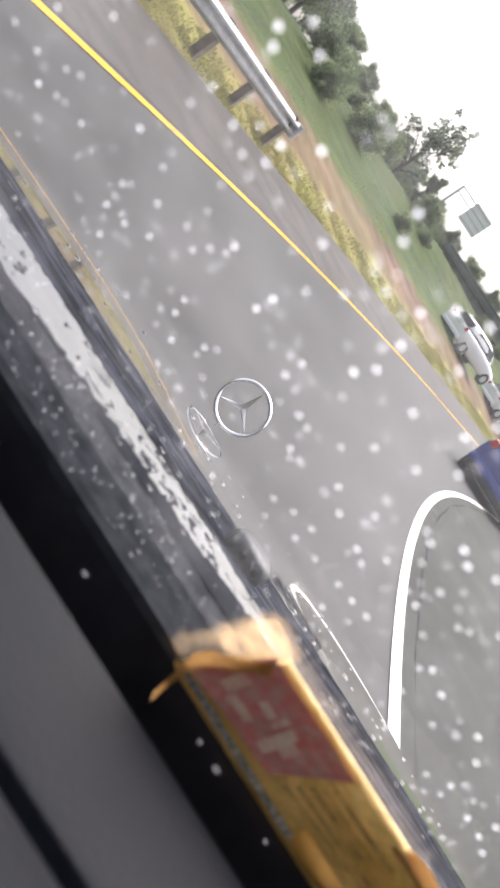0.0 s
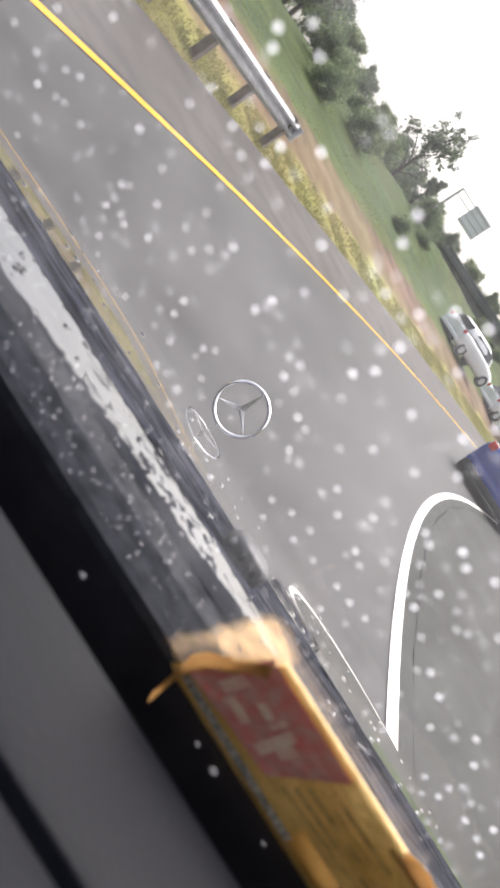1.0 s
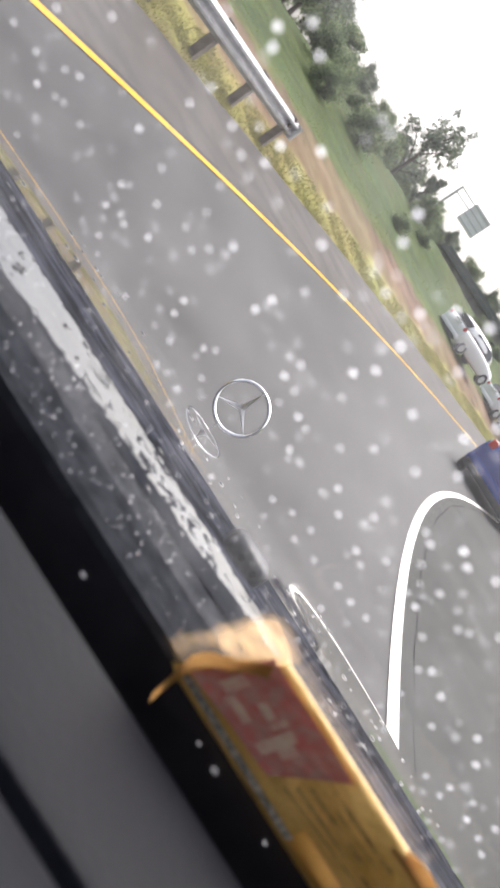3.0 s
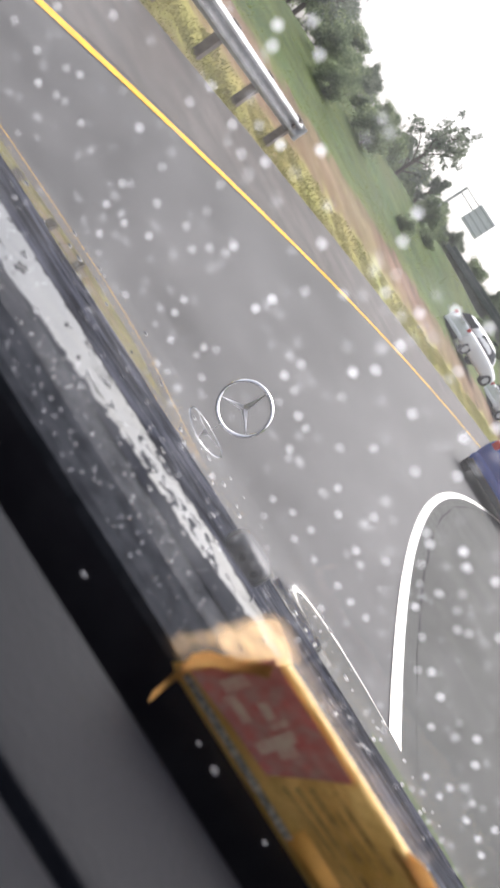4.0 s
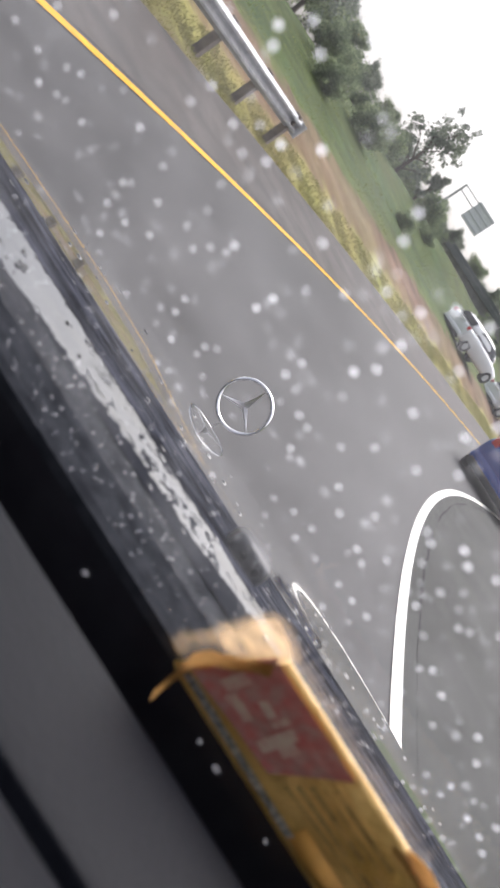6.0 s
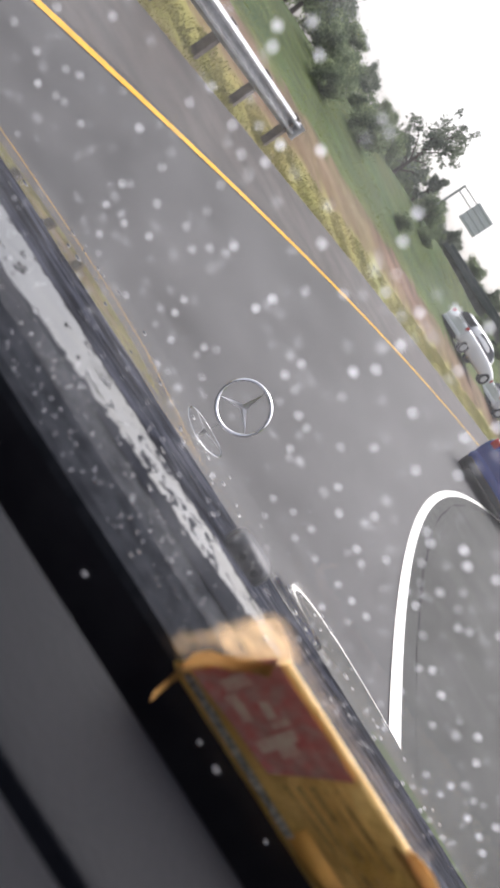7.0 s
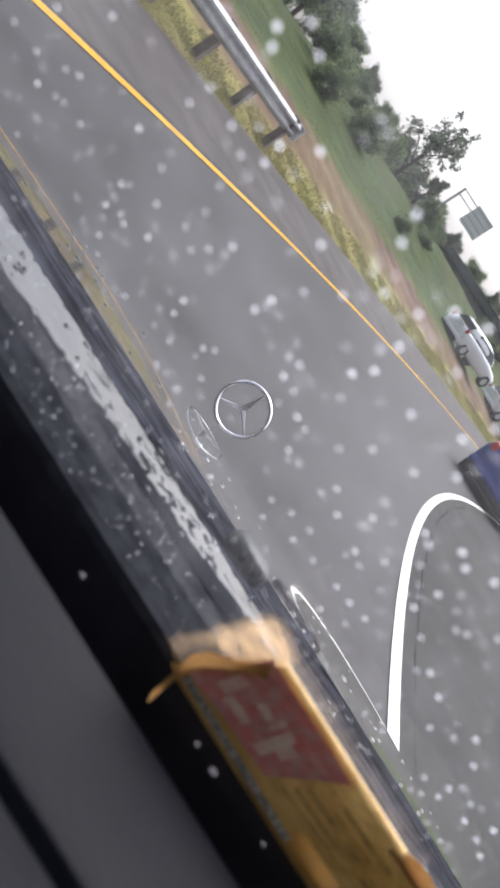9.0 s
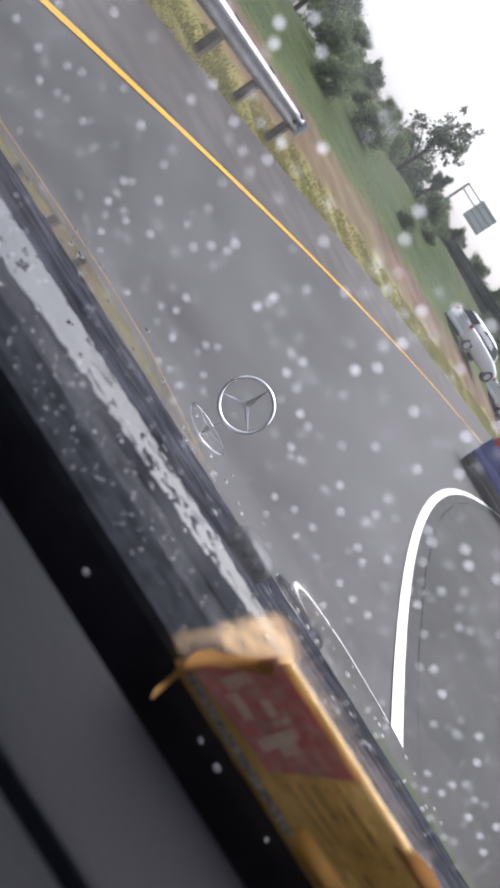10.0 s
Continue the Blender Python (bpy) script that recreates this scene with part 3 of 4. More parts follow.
def make_car(name, paint, label):
    """A hatchback; its tail looks towards -y, the ground under it is z = 0."""
    car = empty(name, label, "car")
    bm = bmesh.new()
    hull(bm, [(-2.02, 0.74, 0.76, 0.30, 0.62, 0.66, 0.70), (-1.98, 0.80, 0.84, 0.26, 0.80, 0.92, 0.76), (-1.85, 0.82, 0.87, 0.22, 0.88, 0.98, 0.78),
              (-0.9, 0.83, 0.88, 0.2, 0.9, 0.98, 0.79), (0.7, 0.83, 0.88, 0.2, 0.88, 0.96, 0.79), (1.55, 0.8, 0.85, 0.22, 0.72, 0.80, 0.72),
              (1.98, 0.68, 0.72, 0.28, 0.6, 0.66, 0.6)])
    rounded(part("body", bm, paint, car, smooth=True))
    bm = bmesh.new()
    hull(bm, [(-1.86, 0.70, 0.74, 0.95, 0.97, 0.99, 0.70), (-1.5, 0.72, 0.75, 0.95, 1.1, 1.36, 0.60), (-1.2, 0.72, 0.75, 0.95, 1.1, 1.42, 0.60),
              (0.0, 0.72, 0.75, 0.95, 1.1, 1.44, 0.60), (0.55, 0.72, 0.75, 0.95, 1.0, 1.36, 0.58), (1.15, 0.68, 0.70, 0.9, 0.92, 0.95, 0.64)])
    rounded(part("cabin", bm, paint, car, smooth=True))
    bm = bmesh.new()
    sheet(bm, [[(-0.60, -1.885, 1.0), (0.60, -1.885, 1.0)], [(-0.50, -1.575, 1.32), (0.50, -1.575, 1.32)]])
    bmesh.ops.solidify(bm, geom=bm.faces[:], thickness=0.012)
    part("rear_window", bm, CARGLASS, car)
    for sgn in (-1, 1):
        bm = bmesh.new()
        sheet(bm, [[(sgn * 0.765, -1.35, 1.0), (sgn * 0.765, 0.75, 0.99)], [(sgn * 0.635, -1.15, 1.34), (sgn * 0.63, 0.42, 1.33)]])
        bmesh.ops.solidify(bm, geom=bm.faces[:], thickness=0.01)
        part("side_window", bm, CARGLASS, car)
        bm = bmesh.new()
        box(bm, (0.17, 0.10, 0.20), (sgn * 0.70, -1.955, 0.86), 0.03)
        part("tail_lamp", bm, TAIL, car, "red tail lamp")
    bm = bmesh.new()
    hull(bm, [(-2.10, 0.60, 0.66, 0.27, 0.38, 0.42, 0.60), (-2.06, 0.74, 0.78, 0.21, 0.42, 0.48, 0.72), (-1.95, 0.80, 0.85, 0.18, 0.44, 0.49, 0.78), (-1.80, 0.82, 0.862, 0.18, 0.44, 0.48, 0.78)])
    rounded(part("bumper", bm, paint, car, smooth=True))
    bm = bmesh.new()
    box(bm, (1.50, 0.16, 0.16), (0, -2.03, 0.24), 0.04)
    part("bumper_lip", bm, BLACKPL, car, "dark lower bumper edge")
    bm = bmesh.new()
    box(bm, (0.5, 0.012, 0.12), (0, -2.03, 0.80), 0.004)
    part("plate", bm, PLATE, car, "pale plate with no writing")
    bm = bmesh.new()
    box(bm, (0.62, 0.02, 0.05), (0, -2.0, 0.90), 0.008)
    part("trim_bar", bm, CHROME, car)
    for y in (-1.28, 1.25):
        for sgn in (-1, 1):
            bm = bmesh.new()
            tube(bm, (sgn * 0.66, y, 0.31), (sgn * 0.86, y, 0.31), 0.31, 0.31, 24)
            wheel = part("wheel", bm, TYRE, car, "black tyre")
            bm = bmesh.new()
            tube(bm, (sgn * 0.85, y, 0.31), (sgn * 0.868, y, 0.31), 0.19, 0.17, 18)
            part("rim", bm, STEEL, wheel, "grey rim")
    return car


blue_car = make_car("hatchback_car", BLUE, "dark blue hatchback with red tail lamps on the wet road")
blue_car.matrix_basis = pose(3.82, 24.0, 0.0, 0, 0, -13)
white_car = make_car("parked_car", WHITECAR, "small white car parked beside the ramp")
for k, (s, y, turn) in enumerate(((6.3, 50.0, -44), (5.2, 58.0, -50))):
    m = Matrix.Translation((edge_left(y) - s, y, land_height(s, y) - 0.02)) @ pose(0, 0, 0, 0, 0, turn)
    if k == 0:
        white_car.matrix_basis = m
    else:
        copy_thing(white_car, m)


# ---------- sign on its mast ----------
def build_mast():
    mast = empty("sign_mast", "tall grey cantilever mast holding a sign seen from behind", "road sign")
    x, y = 88 * math.sin(radians(-5.1)), 88 * math.cos(radians(-5.1))
    s = edge_left(y) - x
    z0, z1 = land_height(s, y) - 0.3, 8.5
    bm = bmesh.new()
    tube(bm, (x, y, z0), (x, y, z1), 0.14, 0.10, 14)
    part("pole", bm, STEEL, mast)
    for dz in (0.0, -0.55):
        bm = bmesh.new()
        tube(bm, (x, y, z1 - 0.05 + dz), (x + 3.2, y, z1 - 0.05 + dz), 0.055, 0.05, 10)
        part("arm", bm, STEEL, mast)
    bm = bmesh.new()
    box(bm, (2.0, 0.08, 1.9), (x + 2.7, y - 0.12, z1 - 0.75), 0.02)
    panel = part("panel", bm, SIGNBACK, mast, "plain grey sign back")
    for k in range(4):
        bm = bmesh.new()
        box(bm, (2.0, 0.05, 0.06), (x + 2.7, y - 0.185, z1 - 1.5 + 0.5 * k), 0.005)
        part("stiffener", bm, STEEL, panel)


build_mast()


# ---------- long low building behind the bank ----------
WALLM = material("grey_block_wall", (0.16, 0.155, 0.15), 0.8, second=(0.22, 0.215, 0.2), scale=1.5, bump=0.2)
ROOFM = material("dark_green_roof_edge", (0.06, 0.075, 0.07), 0.6, second=(0.09, 0.105, 0.095), scale=2)
PANE = material("dark_window_pane", (0.03, 0.035, 0.04), 0.1, second=(0.04, 0.045, 0.05), scale=1)


def build_depot():
    house = empty("depot_building", "long low grey building with a dark green roof edge", "building")
    turn = pose(0, 0, 0, 0, 0, -8)
    o = Vector((8.0, 112.0, 1.6))
    def put(name, size, at, mat, bevel=0.02, parent=house):
        bm = bmesh.new()
        box(bm, size, o + (turn @ Vector(at)), bevel, turn)
        return part(name, bm, mat, parent)
    put("wall", (26, 9, 3.9), (0, 0, 1.95), WALLM)
    put("roof", (27.2, 10.2, 0.5), (0, 0, 4.15), ROOFM, 0.05)
    put("roof_ledge", (26.4, 9.4, 0.35), (0, 0, 4.6), ROOFM, 0.03)
    for k in range(9):
        win = put("window", (1.7, 0.1, 1.1), (-11 + 2.75 * k, -4.52, 2.6), WALLM)
        put("pane", (1.5, 0.06, 0.9), (-11 + 2.75 * k, -4.58, 2.6), PANE, 0.0, win)


build_depot()


# ---------- the car that carries the camera ----------
CX = -0.0465          # the bonnet's middle line
own = empty("saloon_car", "black saloon with wet bonnet, chrome ornament and grey dashboard", "car")


def bonnet_z(x, y):
    """The bonnet: a raised rear part, then a nose that rolls down more and more."""
    k = 0.72
    x, y = (x - CX) / k, y / k
    t = max(0.0, y - 0.95)
    z = 1.2 - 0.2655 * y if y < 0.95 else 0.9478 - 0.1325 * t - 0.093 * t * t
    z -= 0.1 * max(0.0, y - 1.5) ** 2
    z -= 0.018 * (abs(x) / 0.62) ** 3 * min(1, max(0, (y - 0.5) / 0.9))
    z += 0.016 * math.exp(-(x / 0.30) ** 2) * min(1, max(0, (y - 1.0) / 0.6))
    z -= 0.009 * (1 - math.exp(-t / 0.2)) * math.exp(-((k * x + CX) / 0.1) ** 2)
    return 1.2 - k * (1.2 - z)


def intake_z(y):
    return 1.0376 + (0.62 - y) * 0.1994


def build_bonnet():
    bm = bmesh.new()
    rows = []
    xs = [CX + 0.72 * (k / 24 * 2 - 1) for k in range(25)]
    for j in range(37):
        row = []
        for x in xs:
            front = 1.56 - 0.075 * ((x - CX) / 0.62) ** 2
            y = 0.648 + (front - 0.648) * j / 36
            row.append((x, y, bonnet_z(x, y)))
        rows.append(row)
    for r, d in ((0.012, 0.004), (0.022, 0.016), (0.026, 0.04), (0.03, 0.12)):
        rows.append([(x, y + r, z - d) for x, y, z in rows[36]])
    sheet(bm, rows)
    part("bonnet", bm, PAINT, own, "glossy black bonnet wet with rain", smooth=True)
    bm = bmesh.new()
    sheet(bm, [[(x, y + 0.02, z - 0.03) for x, y, z in rows[-1]], [(x, y + 0.05, 0.45) for x, y, z in rows[-1]]])
    part("front_panel", bm, PAINT, own)
    for sgn in (-1, 1):
        bm = bmesh.new()
        rows = []
        for j in range(13):
            y = 0.3 + 1.12 * j / 12
            x = CX + sgn * 0.725
            z = bonnet_z(x, y) - 0.004
            rows.append([(x, y, z), (x + sgn * 0.06, y, z - 0.012), (x + sgn * 0.10, y, z - 0.06), (x + sgn * 0.11, y, 0.62), (x + sgn * 0.10, y, 0.4)])
        sheet(bm, rows)
        part("wing", bm, PAINT, own, smooth=True)


def build_intake():
    bm = bmesh.new()
    sheet(bm, [[(-0.68, y, intake_z(y) - d), (0.62, y, intake_z(y) - d)] for y, d in ((0.652, 0.0125), (0.469, 0.0125))])
    tray = part("intake_tray", bm, TRAY, own, "black ribbed air intake")
    for k in range(11):
        y = 0.479 + 0.0165 * k
        bm = bmesh.new()
        rows = []
        for i in range(61):
            x = -0.68 + 1.3 * i / 60
            z = intake_z(y) - 0.0012 + 0.0008 * noise.noise((x * 60, k * 2.0, 0))
            w = 0.0034 + 0.0022 * noise.noise((x * 45, k * 3.7, 5))
            rows.append([(x, y - w, z - 0.0016), (x, y - w * 0.92, z - 0.0006), (x, y - w * 0.6, z), (x, y + w * 0.6, z - 0.0002), (x, y + w, z - 0.0016)])
        sheet(bm, rows)
        part("slat", bm, GRILLE, tray)
    bm = bmesh.new()
    bmesh.ops.create_uvsphere(bm, u_segments=28, v_segments=14, radius=1)
    lean = Matrix.Translation((0.0475, 0.530, intake_z(0.530) + 0.002)) @ Matrix.Rotation(radians(-11), 4, "X")
    for v in bm.verts:
        q = [math.copysign(abs(u) ** 0.6, u) for u in v.co]
        v.co = lean @ Vector((0.0145 * q[0], 0.025 * q[1], 0.0085 * q[2]))
    nozzle = part("washer_nozzle", bm, NOZZLE, own, "rounded dark washer nozzle", smooth=True)
    # the highlight on the nozzle's front edge, added as a pale curved strip
    bm = bmesh.new()
    rows = []
    for i in range(15):
        u = i / 14 * 2 - 1
        w = 0.0011 * (1 - u * u) + 0.0001
        y = 0.5535 - 0.006 * u * u
        rows.append([(0.0475 + 0.012 * u, y - w, intake_z(y) + 0.006), (0.0475 + 0.012 * u, y, intake_z(y) + 0.006 + w), (0.0475 + 0.012 * u, y + w, intake_z(y) + 0.006)])
    sheet(bm, rows)
    part("rim_highlight", bm, BEAD, nozzle, "pale strip standing in for the highlight on its front edge", smooth=True)
    for dx in (-0.005, 0.005):
        bm = bmesh.new()
        tube(bm, (0.049 + dx, 0.510, intake_z(0.51) + 0.003), (0.049 + dx, 0.505, intake_z(0.51) + 0.003), 0.0022, 0.0018, 12)
        part("jet", bm, TRAY, nozzle, "small dark jet")


def build_ornament():
    at_y, mid_z, k_size = 1.5, 0.909, 1.034
    orn = part("hood_ornament", ring_mesh(at_y, mid_z, k_size), CHROME, own, "upright chrome ring with three spokes", smooth=True)
    c = Vector((CX, at_y, mid_z))
    for k in range(3):
        a = radians(90 + 120 * k)
        tip = c + Vector((math.cos(a), 0, math.sin(a))) * 0.0375 * k_size
        side = Vector((-math.sin(a), 0, math.cos(a))) * 0.0048
        f, b = Vector((0, -0.006, 0)), Vector((0, 0.006, 0))
        bm = bmesh.new()
        vs = [bm.verts.new(p) for p in (c - side, c + side, tip, c + f, c + b)]
        for i, j, q in ((0, 2, 3), (2, 1, 3), (2, 0, 4), (1, 2, 4), (1, 0, 3), (0, 1, 4)):
            bm.faces.new((vs[i], vs[j], vs[q]))
        bmesh.ops.recalc_face_normals(bm, faces=bm.faces[:])
        part("spoke", bm, SPOKE, orn)
    bm = bmesh.new()
    tube(bm, (CX, at_y, bonnet_z(CX, at_y) - 0.004), (CX, at_y, mid_z - 0.0405), 0.0007, 0.0006, 10)
    part("stem", bm, SPOKE, orn)


def ring_mesh(at_y, mid_z, k_size):
    bm = bmesh.new()
    rows = []
    for i in range(49):
        a = 2 * math.pi * i / 48
        row = []
        for j in range(11):
            b = 2 * math.pi * j / 10
            r = (0.0382 + 0.0029 * math.copysign(abs(math.cos(b)) ** 1.5, math.cos(b))) * k_size
            row.append((CX + r * math.cos(a), at_y + 0.0062 * math.copysign(abs(math.sin(b)) ** 1.2, math.sin(b)), mid_z + r * math.sin(a)))
        rows.append(row)
    sheet(bm, rows)
    bmesh.ops.remove_doubles(bm, verts=bm.verts[:], dist=0.00005)
    bmesh.ops.recalc_face_normals(bm, faces=bm.faces[:])
    return bm


def build_cowl():
    bm = bmesh.new()
    rows = []
    for j in range(19):
        y = 0.469 - 0.065 * j / 18
        z = 1.0662 + 0.085 * (0.469 - y)
        row = []
        for i in range(261):
            x = -0.68 + 0.005 * i
            row.append((x, y, z + (0.469 - y) * (0.45 * min(0.1, max(0.0, x - 0.03)) - 0.5 * min(0.09, max(0.0, -0.05 - x))) + 0.00022 * noise.noise((i * 0.0825, j * 0.155, 0))))
        rows.append(row)
    sheet(bm, rows)
    panel = part("cowl_panel", bm, PUDDLE, own, "wet black panel below the windscreen mirroring the sky", smooth=True)
    reach = []
    for v in panel.data.vertices:
        x, y = v.co.x, v.co.y
        low = float(np.interp(x, (-0.15, -0.09, -0.05, -0.02, 0.02, 0.05, 0.09), (0.403, 0.409, 0.415, 0.420, 0.426, 0.434, 0.440)))
        core = float(np.interp(x, (-0.10, -0.04, -0.02, 0.005, 0.03, 0.06, 0.09, 0.13, 0.16), (0.68, 0.60, 0.54, 0.55, 0.585, 0.60, 0.66, 0.66, 0.5)))
        reach.append(core * min(1.0, max(0.0, (y - low + 0.006) / 0.012)) * min(1.0, max(0.3, (0.474 - y) / 0.008)))
    panel.data.attributes.new("film", "FLOAT", "POINT").data.foreach_set("value", reach)
    bm = bmesh.new()
    sheet(bm, [[(x, y, z) for x in (-0.68, -0.3, 0.0, 0.3, 0.62)] for y, z in ((0.405, 1.0712), (0.39, 1.0712), (0.352, 1.0708), (0.346, 1.0695), (0.344, 1.060))])
    part("screen_border", bm, SCUTTLE, own, "dark grey border at the foot of the windscreen")
    bm = bmesh.new()
    sheet(bm, [[(x, y, z) for x in (-0.68, -0.3, 0.0, 0.3, 0.62)] for y, z in ((0.3435, 1.0665), (0.3425, 1.058), (0.341, 1.035), (0.322, 1.025), (0.308, 1.022), (0.292, 1.020))])
    part("screen_seal", bm, RUBBER, own, "black rubber seal and demister gap")


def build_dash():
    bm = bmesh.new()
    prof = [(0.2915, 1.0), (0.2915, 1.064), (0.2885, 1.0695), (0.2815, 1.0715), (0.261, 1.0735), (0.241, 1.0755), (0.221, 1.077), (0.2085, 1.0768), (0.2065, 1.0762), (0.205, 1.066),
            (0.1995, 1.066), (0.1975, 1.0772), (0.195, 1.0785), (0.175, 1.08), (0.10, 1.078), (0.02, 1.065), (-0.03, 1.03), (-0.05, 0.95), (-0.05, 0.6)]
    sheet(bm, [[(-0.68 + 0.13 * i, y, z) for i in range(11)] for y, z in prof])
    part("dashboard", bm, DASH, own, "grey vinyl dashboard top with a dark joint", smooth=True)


SLOPE = radians(36)


def on_glass(a, b, lift=0.0):
    """A point on the windscreen: a metres across, b metres up along the glass."""
    return Vector((a, 0.39 - b * math.cos(SLOPE) + lift * math.sin(SLOPE), 1.065 + b * math.sin(SLOPE) + lift * math.cos(SLOPE)))


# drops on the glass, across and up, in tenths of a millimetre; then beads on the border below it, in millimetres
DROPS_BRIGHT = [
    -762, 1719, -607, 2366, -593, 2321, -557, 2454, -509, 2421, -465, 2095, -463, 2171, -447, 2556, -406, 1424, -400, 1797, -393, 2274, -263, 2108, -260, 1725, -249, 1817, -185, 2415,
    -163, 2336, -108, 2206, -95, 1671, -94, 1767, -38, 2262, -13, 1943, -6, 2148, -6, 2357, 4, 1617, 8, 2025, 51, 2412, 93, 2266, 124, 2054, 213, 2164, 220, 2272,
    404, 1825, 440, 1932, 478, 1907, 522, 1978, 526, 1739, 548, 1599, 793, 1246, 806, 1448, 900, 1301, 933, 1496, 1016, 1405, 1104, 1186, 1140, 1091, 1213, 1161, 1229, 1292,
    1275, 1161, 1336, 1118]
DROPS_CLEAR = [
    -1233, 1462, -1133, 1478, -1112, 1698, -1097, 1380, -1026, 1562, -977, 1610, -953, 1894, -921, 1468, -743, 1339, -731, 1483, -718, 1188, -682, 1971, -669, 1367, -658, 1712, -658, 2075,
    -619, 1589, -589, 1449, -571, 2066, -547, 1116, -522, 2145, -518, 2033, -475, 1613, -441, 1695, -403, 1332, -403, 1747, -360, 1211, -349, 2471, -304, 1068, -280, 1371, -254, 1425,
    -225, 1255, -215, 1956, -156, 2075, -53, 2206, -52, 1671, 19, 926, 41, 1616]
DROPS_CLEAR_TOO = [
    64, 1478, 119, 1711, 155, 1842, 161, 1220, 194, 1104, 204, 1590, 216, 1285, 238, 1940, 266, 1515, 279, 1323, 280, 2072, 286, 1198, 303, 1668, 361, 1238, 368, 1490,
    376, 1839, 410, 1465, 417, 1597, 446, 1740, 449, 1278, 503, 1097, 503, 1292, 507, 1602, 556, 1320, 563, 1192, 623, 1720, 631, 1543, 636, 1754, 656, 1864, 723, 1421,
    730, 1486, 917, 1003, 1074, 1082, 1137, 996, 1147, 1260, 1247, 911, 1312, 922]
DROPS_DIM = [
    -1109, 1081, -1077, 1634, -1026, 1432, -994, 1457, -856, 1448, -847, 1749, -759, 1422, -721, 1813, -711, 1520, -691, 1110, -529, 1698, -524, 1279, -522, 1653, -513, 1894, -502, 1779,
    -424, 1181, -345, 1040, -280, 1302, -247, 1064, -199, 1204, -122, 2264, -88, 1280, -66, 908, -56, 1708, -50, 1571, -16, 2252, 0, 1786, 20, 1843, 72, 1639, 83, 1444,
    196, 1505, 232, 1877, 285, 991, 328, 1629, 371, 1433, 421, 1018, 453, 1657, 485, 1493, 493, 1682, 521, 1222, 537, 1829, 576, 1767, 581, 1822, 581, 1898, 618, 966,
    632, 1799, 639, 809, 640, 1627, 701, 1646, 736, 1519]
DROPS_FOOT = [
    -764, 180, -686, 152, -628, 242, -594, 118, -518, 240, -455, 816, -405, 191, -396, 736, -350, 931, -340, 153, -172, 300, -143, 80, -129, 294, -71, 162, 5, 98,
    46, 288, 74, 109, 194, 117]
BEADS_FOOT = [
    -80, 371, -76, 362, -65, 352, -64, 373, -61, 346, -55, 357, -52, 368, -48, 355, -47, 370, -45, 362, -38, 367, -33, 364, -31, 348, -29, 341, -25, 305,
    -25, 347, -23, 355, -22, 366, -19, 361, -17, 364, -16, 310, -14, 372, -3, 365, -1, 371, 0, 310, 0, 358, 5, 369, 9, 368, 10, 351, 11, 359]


def drop_mesh(name, strength, seed):
    rnd = random.Random(seed)
    verts, faces, thick = [(0, 0, 0.25)], [], [strength]
    n = 20
    wob = [1 + rnd.uniform(-0.08, 0.08) for _ in range(n)]
    for r, t in ((0.35, 1.0), (0.62, 0.97), (0.84, 0.9), (1.0, 0.6)):
        for i in range(n):
            a = 2 * math.pi * i / n
            w = 1 + (wob[i] - 1) * r
            verts.append((r * w * math.cos(a), r * w * math.sin(a), 0.25 * (1 - r * r)))
            thick.append(strength * t * rnd.uniform(0.93, 1.0))
    for i in range(n):
        faces.append((0, 1 + i, 1 + (i + 1) % n))
        for k in range(3):
            a, b = 1 + k * n + i, 1 + k * n + (i + 1) % n
            faces.append((a, a + n, b + n, b))
    me = bpy.data.meshes.new(name)
    me.from_pydata(verts, [], faces)
    me.materials.append(DROP)
    me.polygons.foreach_set("use_smooth", [True] * len(me.polygons))
    me.attributes.new("thickness", "FLOAT", "POINT").data.foreach_set("value", thick)
    me.update()
    return me


